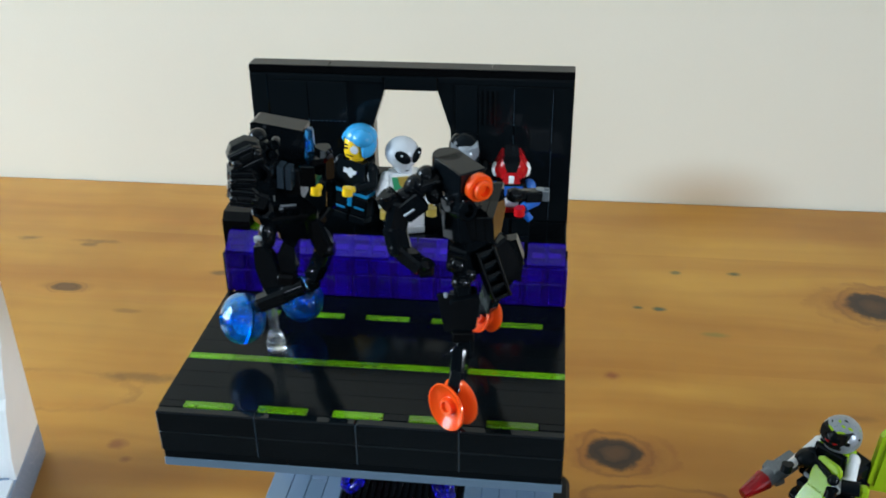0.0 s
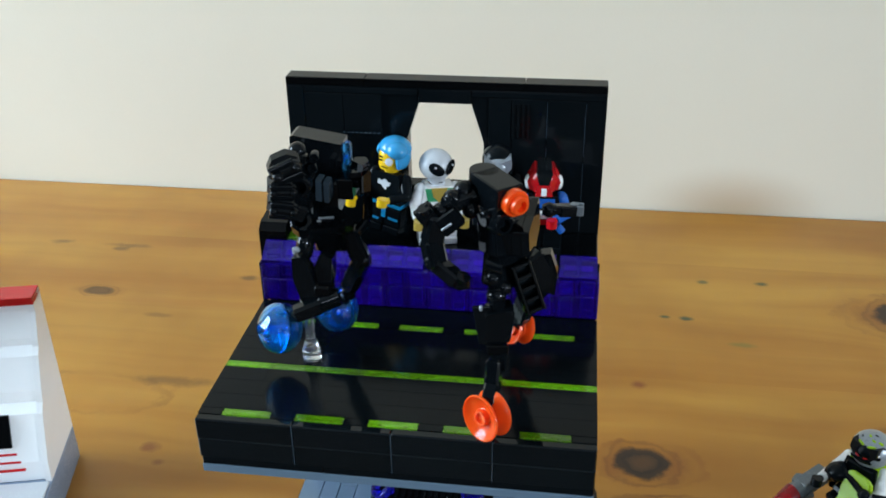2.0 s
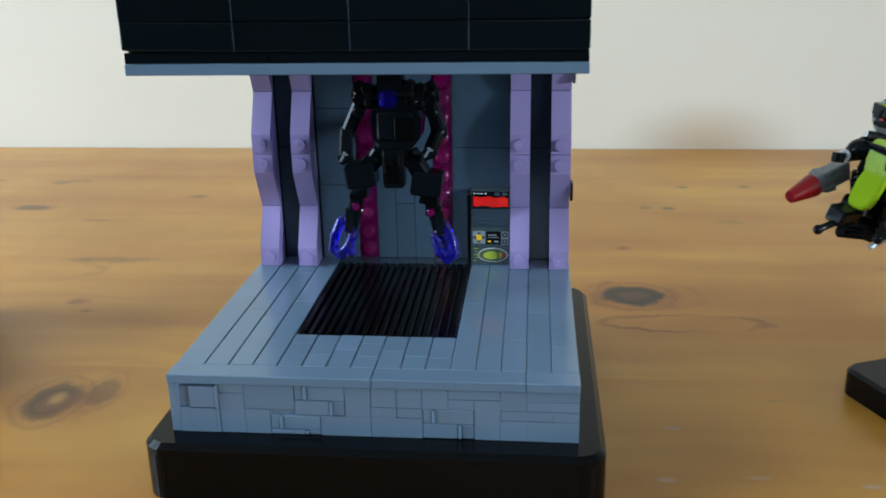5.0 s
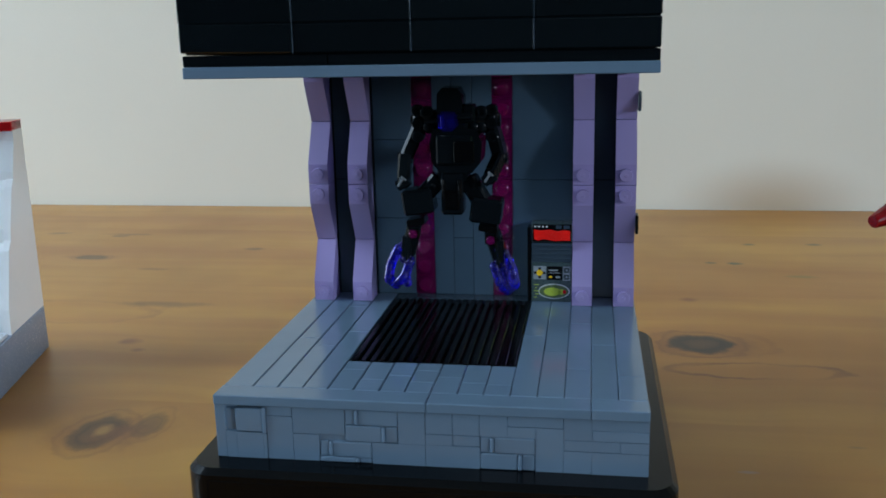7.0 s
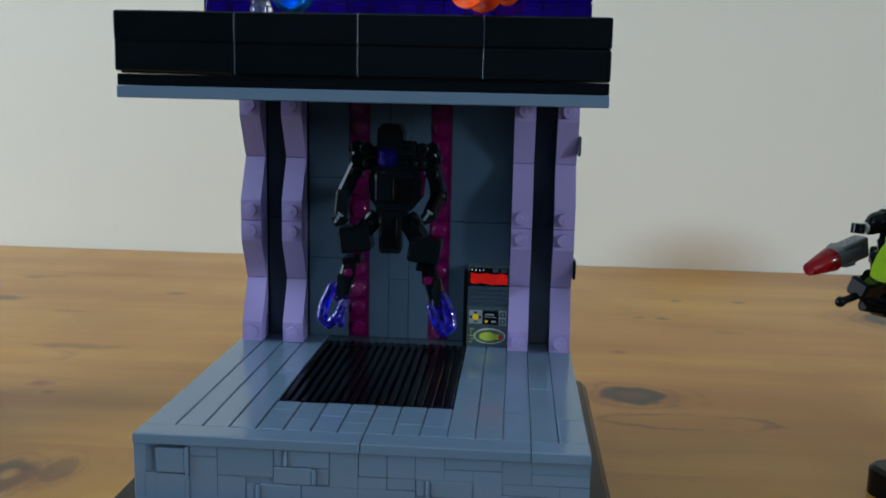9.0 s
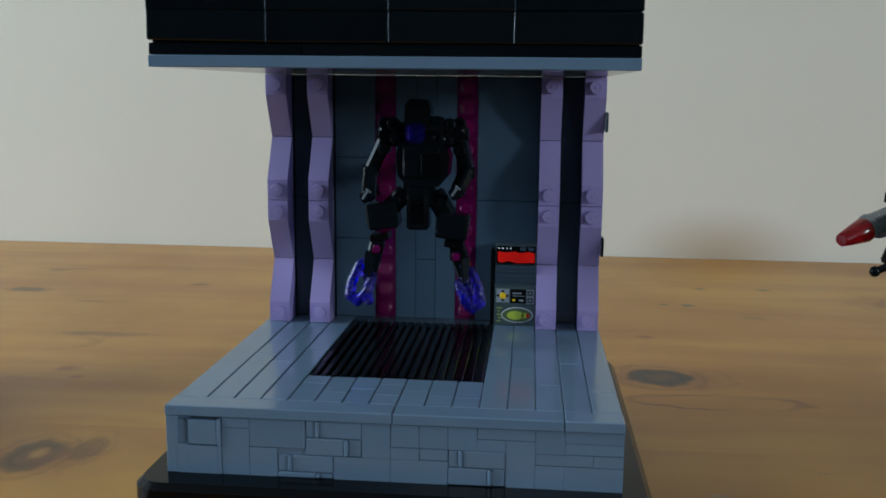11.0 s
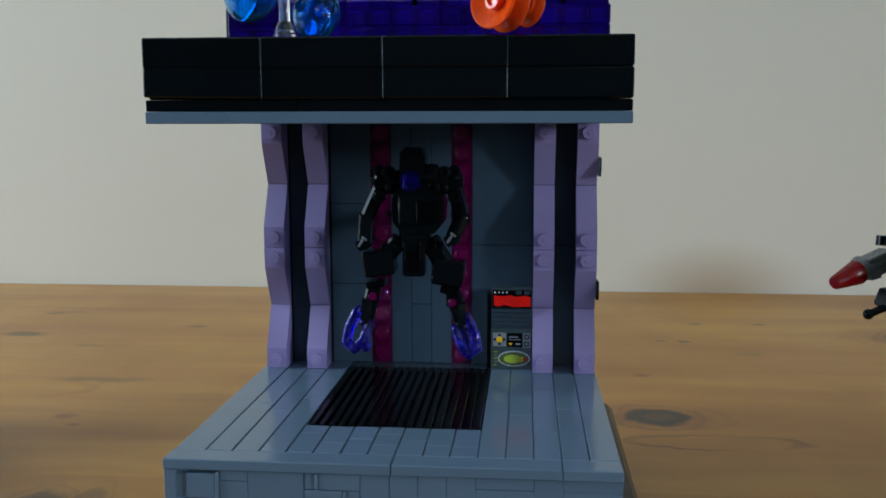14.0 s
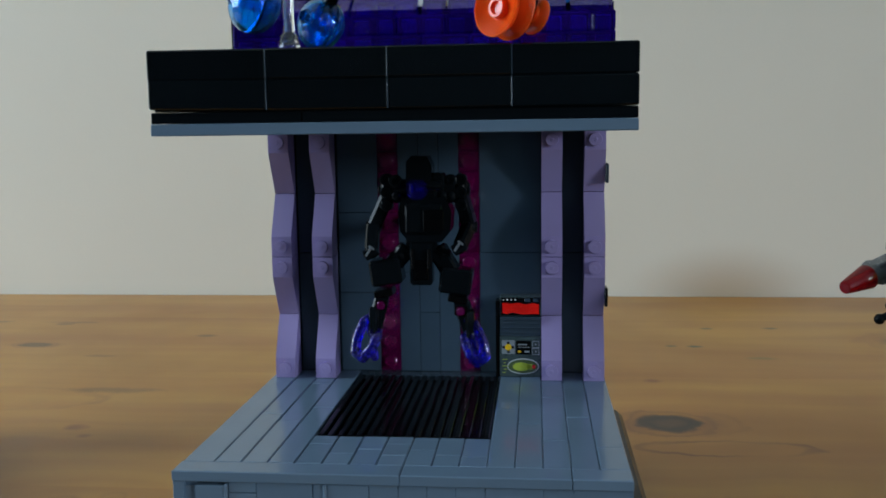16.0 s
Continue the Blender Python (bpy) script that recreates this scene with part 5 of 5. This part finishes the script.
def alien_marks(g, M):
    g.prism([(-5.6, 25.0), (5.6, 25.0), (4.6, 19.5), (-4.6, 19.5)], -3.95, -3.6, "y", 7, M)
    g.prism([(-3.2, 25.2), (3.2, 25.2), (2.4, 21.5), (0, 19.2), (-2.4, 21.5)], -4.15, -3.7, "y", 3, M)


def red_marks(g, M):
    g.box(-4.5, 4.5, -4.0, -3.6, 20.5, 24.6, 0.2, 2, M).box(-3.0, 3.0, -4.1, -3.6, 16.0, 19.6, 0.2, 7, M).box(-4.6, 4.6, -4.0, -3.5, 13.4, 15.6, 0.2, 3, M).bar((5.6, -9, 15.6), (7.6, -9.6, 13.2), 1.5, 1.5, 12, 2, 0.2, M)


CROWD = "figures behind the barrier"
figure("toy_figure", "toy figure with bright blue hair, yellow face and black outfit", CROWD, rot((41.8, 105, 170), -4, 5, -22),
       [BLACK, BLACK, BLACK, YELLOW, YELLOW, AZURE, TEAL, ALIEN], "hair", ((15.2, -6.8, -8.8), (16.9, -3.8, 5.2)), blue_marks)
figure("toy_figure", "white toy alien figure with black almond eyes and gold collar", CROWD, rot((62.4, 106, 165), 0, 2, 18),
       [WHITE, WHITE, WHITE, ALIEN, ALIEN, ALIEN, BLACK, MINT], "bulb", ((14, -3), (14, -3)), alien_marks)
bpy.data.objects["toy_figure.001"].data.materials[3] = GOLD
figure("toy_figure", "black toy figure with a black helmet and silver visor", CROWD, rot((89.3, 108, 170.6), 6, -4, 4),
       [BLACK, BLACK, BLACK, BLACK, BLACK, BLACK, BLACK, SILVER], "helmet")
figure("toy_figure", "red and blue toy figure with a black-crested red helmet", CROWD, rot((105.2, 104, 164.2), 0, 0, 4),
       [BLACK, BLACK, BLUE, RED, RED, RED, BLACK, WHITE], "crest", ((15, -5), (17.6, -3.6, 4.8)), red_marks)

# ---------------- the hover bike on its stand ----------------
W = rot((252, 77, 0), 0, 0, 22.5)
hs = holder("display_stand", 262, 62, -2, "black plastic display stand with a clear rod holding a bike", "display stand")
part("stand_plate", slab(Geo(), rounded(-17, 47, -52, 12, 6), -2, 8.6, 1.4, rounded(-15.6, 45.6, -50.6, 10.6, 5), 0, W), BLACK_SATIN, hs)
part("rod_socket", Geo().ball((252, 77, 12), 3.8, nu=18, nv=10).bar((252, 77, 8.6), (252, 77, 11), 3.2), T_CLEAR, hs, "clear round socket")
part("rod", Geo().bar((252, 77, 11), (244, 69, 71), 1.6, n=14), T_CLEAR, hs, "clear rod")

hbk = holder("hover_bike", 234, 60, 70, "black and lime toy hover bike with red-tipped grey blasters", "toy vehicle")
AX = Vector((-0.79, -0.57, -0.22)).normalized()
LAT = Vector((0.585, -0.811, 0.0))
body = Geo()
C0 = Vector((231, 62, 84))
limb(body, tuple(C0 - AX * 20), tuple(C0 + AX * 9), 13, 11, 0, 1.2)
limb(body, tuple(C0 + Vector((0, 0, 7)) - AX * 4), tuple(C0 + Vector((0, 0, 6)) + AX * 8), 10, 8, 0, 1.0)
for t in range(4):
    p = C0 - AX * (14 - t * 7)
    body.bar(tuple(p - LAT * 8 - Vector((0, 0, 4))), tuple(p + LAT * 8 - Vector((0, 0, 4))), 2.8)
    body.ball(tuple(p - Vector((0, 0, 10)) - LAT * 4), 3.0, nu=12, nv=8)
    body.bar(tuple(p - Vector((0, 0, 11)) - LAT * 6), tuple(p - Vector((0, 0, 11)) + LAT * 6), 1.8)
limb(body, tuple(C0 - Vector((0, 0, 9)) - AX * 16), tuple(C0 - Vector((0, 0, 12)) + AX * 10), 10, 7, 0, 1.0)
limb(body, tuple(C0 - LAT * 13 - AX * 3), tuple(C0 + LAT * 13 - AX * 3), 6, 6, 0, 0.8)
bb = part("body", body, BLACK, hbk)
g = Geo()
for a, b, poly in ((Vector((229.5, 57.5, 101)), Vector((225.5, 53, 90.5)), [(-4, 0.6), (-3, 0), (3.4, 0), (5.4, 1), (6.2, 3), (5.6, 7), (4.4, 11.4), (4.2, 12.2), (-4.2, 12.2), (-5, 8), (-5, 2)]),
                   (Vector((225.4, 53.1, 90.8)), Vector((219.8, 50.2, 79.6)), [(-4.2, 0), (4.2, 0), (4.8, 3), (4.7, 8), (3.8, 11.4), (1.6, 12.8), (-1.6, 12.8), (-3.8, 11.4), (-4.7, 8), (-4.8, 3)])):
    d = (b - a).normalized()
    n = d.cross(LAT).normalized()
    Q = Matrix(((LAT.x, n.x, d.x, a.x), (LAT.y, n.y, d.y, a.y), (LAT.z, n.z, d.z, a.z), (0, 0, 0, 1)))
    small = [(x * 0.9, 6 + (z - 6) * 0.92) for x, z in poly]
    g.prism(poly, -0.9, 0.9, "y", 0, Q).prism(small, -1.4, 1.4, "y", 0, Q)
part("nose_shield", g, LIME, hbk, "lime green nose shield")
part("nose_backing", limb(limb(Geo(), (233, 61, 96), (227, 57, 87), 9, 4), (227, 57, 88), (222, 54, 76), 7, 5), BLACK, bb)
for off in (Vector((0, 0, 0)), LAT * 31 + Vector((11, 2, -1))):
    tip = Vector((199.8, 57.5, 81.6)) + off
    root = tip - AX * 11.5
    gun = part("blaster", limb(Geo().bar(tuple(root + AX * 0.5), tuple(root - AX * 12), 3.8, 3.0), tuple(root - AX * 3), tuple(root - AX * 16), 5.5, 7), GUN, hbk, "grey blaster")
    g = Geo()
    for s in (-1, 1):
        a = root - AX * 2
        g.prism([(0, 0), (7, 0), (4, 4.5), (0.5, 3.6)], -0.9, 0.9, "x", 0, along(tuple(a), tuple(a - AX), 90 + 90 * s) @ Matrix.Translation((0, 2.2, 0)) @ Matrix.Rotation(radians(90), 4, "X") @ Matrix.Rotation(radians(90), 4, "Y"))
    part("fin", g, GUN, gun)
    part("muzzle", Geo().bar(tuple(root), tuple(tip), 4.1, 2.2, 18, 0, 0.3), T_RED, gun, "clear red cone muzzle")
for off in (0, 1):
    o = LAT * (15 * off) + Vector((6 * off, 0, 1.0 * off))
    g = Geo().ball(tuple(Vector((206.7, 45.5, 74)) + o), 1.7, nu=12, nv=8).bar(tuple(Vector((206.7, 45.5, 74)) + o), tuple(Vector((214, 49, 76)) + o), 1.2)
    limb(g, tuple(Vector((212, 48, 78)) + o), tuple(Vector((226, 58, 77)) + o), 7, 6, 20, 0.8)
    g.bar(tuple(Vector((214, 47, 73)) + o), tuple(Vector((222, 51, 71)) + o), 2.0)
    part("fork", g, BLACK, hbk)
part("fork_rod", Geo().bar((221, 38, 70.5), (228, 41, 73.5), 0.9, n=10), SILVER, hbk, "shiny grey rod")
part("tail_fin", Geo().prism([(247.4, 82), (261, 80), (266, 121), (259, 124), (249, 107)], 65, 68, "y").prism([(250, 84), (259, 83), (262, 116), (257, 119), (251.4, 105)], 64.2, 65, "y"), LIME, hbk, "lime green tail fin")
part("handlebar", Geo().bar((229, 50, 98), (224, 64, 99), 1.3).ball((229, 50, 98), 2.2).ball((224, 64, 99), 2.2), BLACK, hbk)
part("hand_guard", Geo().box(238, 242, 47, 51, 88, 97, c=1.2), LIME, hbk)


def rider_marks(g, M):
    g.ball((0, 0.2, 31.0), (7.5, 7.6, 7.3), 5, 26, 16, M)

    def patch(az, el, a, b, m, spin=0, lift=0.0):
        E = M @ Matrix.Translation((0, 0.2, 31.0)) @ Matrix.Rotation(radians(az), 4, "Z") @ Matrix.Rotation(radians(-el - 8), 4, "X") @ Matrix.Translation((0, -7.3 - lift, 0)) @ Matrix.Rotation(radians(spin), 4, "Y")
        g.ball((0, 0, 0), (a, 0.42, b), m, 12, 6, E)
    patch(0, -24, 4.4, 1.6, 7)
    patch(0, 0, 1.4, 1.7, 2, 0, 0.15)
    for s in (-1, 1):
        patch(s * 34, 0, 2.6, 1.3, 7, s * 25)
        patch(s * 32, 9, 2.2, 0.8, 2, s * 25, 0.15)
        patch(s * 17, 11, 1.1, 0.9, 6, 0, 0.12)
        patch(s * 12, -14, 1.2, 0.9, 6, s * 20, 0.15)
        patch(s * 19, 23, 1.7, 0.6, 1, s * -12, 0.1)
    for az, el, a, m in ((-40, 40, 0.9, 7), (20, 44, 1.2, 1), (52, 40, 1.5, 1), (62, 26, 0.9, 7), (-12, 56, 1.1, 1), (84, 6, 1.0, 7), (30, 66, 1.0, 7), (100, 30, 0.8, 1), (-60, 20, 0.8, 7)):
        patch(az, el, a * 0.8, a * 0.45, m, 30, -0.12)
    g.prism([(-7.4, 13), (7.4, 13), (6.2, 25.9), (-6.2, 25.9)], -4.6, -3.6, "y", 0, M).box(-5.6, 5.6, -5.6, -4.2, 21, 25.4, 0.8, 0, M)
    g.lathe([(3.8, 25.2), (4.3, 25.6), (4.2, 26.6), (3.6, 27)], M, 20, 1)


figure("toy_rider", "toy rider in white and lime with a mottled silver helmet", "", rot((231, 62.6, 76.4), -8, 0, -44),
       [BLACK, LIME, WHITE, BLACK, YELLOW, SILVER, RED, BLACK], "helmet", ((17, -9), (17, -9)), rider_marks)
part("cowl", Geo().ball((223, 63, 97), (4.6, 4.6, 3.6), nu=16, nv=9).bar((219, 64, 95), (229, 59, 98), 2.6).bar((232, 49, 96), (238, 47, 97), 2.8), BLACK, hbk)

# ---------------- the white model beside it ----------------
WM = Matrix(((-0.968, 0.25, 0, -146.2), (-0.25, -0.968, 0, 144), (0, 0, 1, 0), (0, 0, 0, 1)))
wm = holder("white_model", -200, 85, -2, "white stepped toy-brick building with a red top edge on grey base", "toy building")
part("base_slab", Geo().box(0, 128, 0, 98, -2, 19, 0.4, 0, WM), PALE_BLUE, wm, "pale bluish grey slab")
part("floor_tile", Geo().box(1, 127, 46, 97, 19, 20.4, 0.3, 0, WM), ALIEN, wm)
prof = [(0, 19.1), (45, 19.1), (44, 30), (35, 54), (31, 58), (30, 62), (22, 80), (18.5, 83), (18, 86), (12, 99), (12, 107), (0, 107)]
part("wall_block", Geo().prism(prof, 0.2, 3.2, "x", 0, WM), WHITE, wm)
inner = [(0, 19.1), (43, 19.1), (42, 30), (33, 53), (27, 56), (26.5, 62), (20, 78.5), (15, 82), (14.8, 86), (10, 99), (10, 104), (0, 104)]
part("wall_block", Geo().prism(inner, 3.3, 127.8, "x", 0, WM), WHITE, wm)
part("cap_tile", Geo().box(0.2, 127.8, -0.4, 12.4, 103.4, 107.6, 0.3, 0, WM), RED, wm, "red cap tile")
SL = WM @ Matrix.Translation((0, 43.4, 21)) @ Matrix.Rotation(radians(20), 4, "X")
part("dark_panel", Geo().box(17, 50, 1.2, 2.9, 17, 34, 0.3, 0, SL), BLACK_SATIN, wm, "dark panel")
for k in range(3):
    part("red_stripe", Geo().box(12 + 1.6 * k, 50, 0.3, 2.2, 4.5 + 4.2 * k, 5.6 + 4.2 * k, 0.15, 0, SL), RED, wm, "thin red stripe")
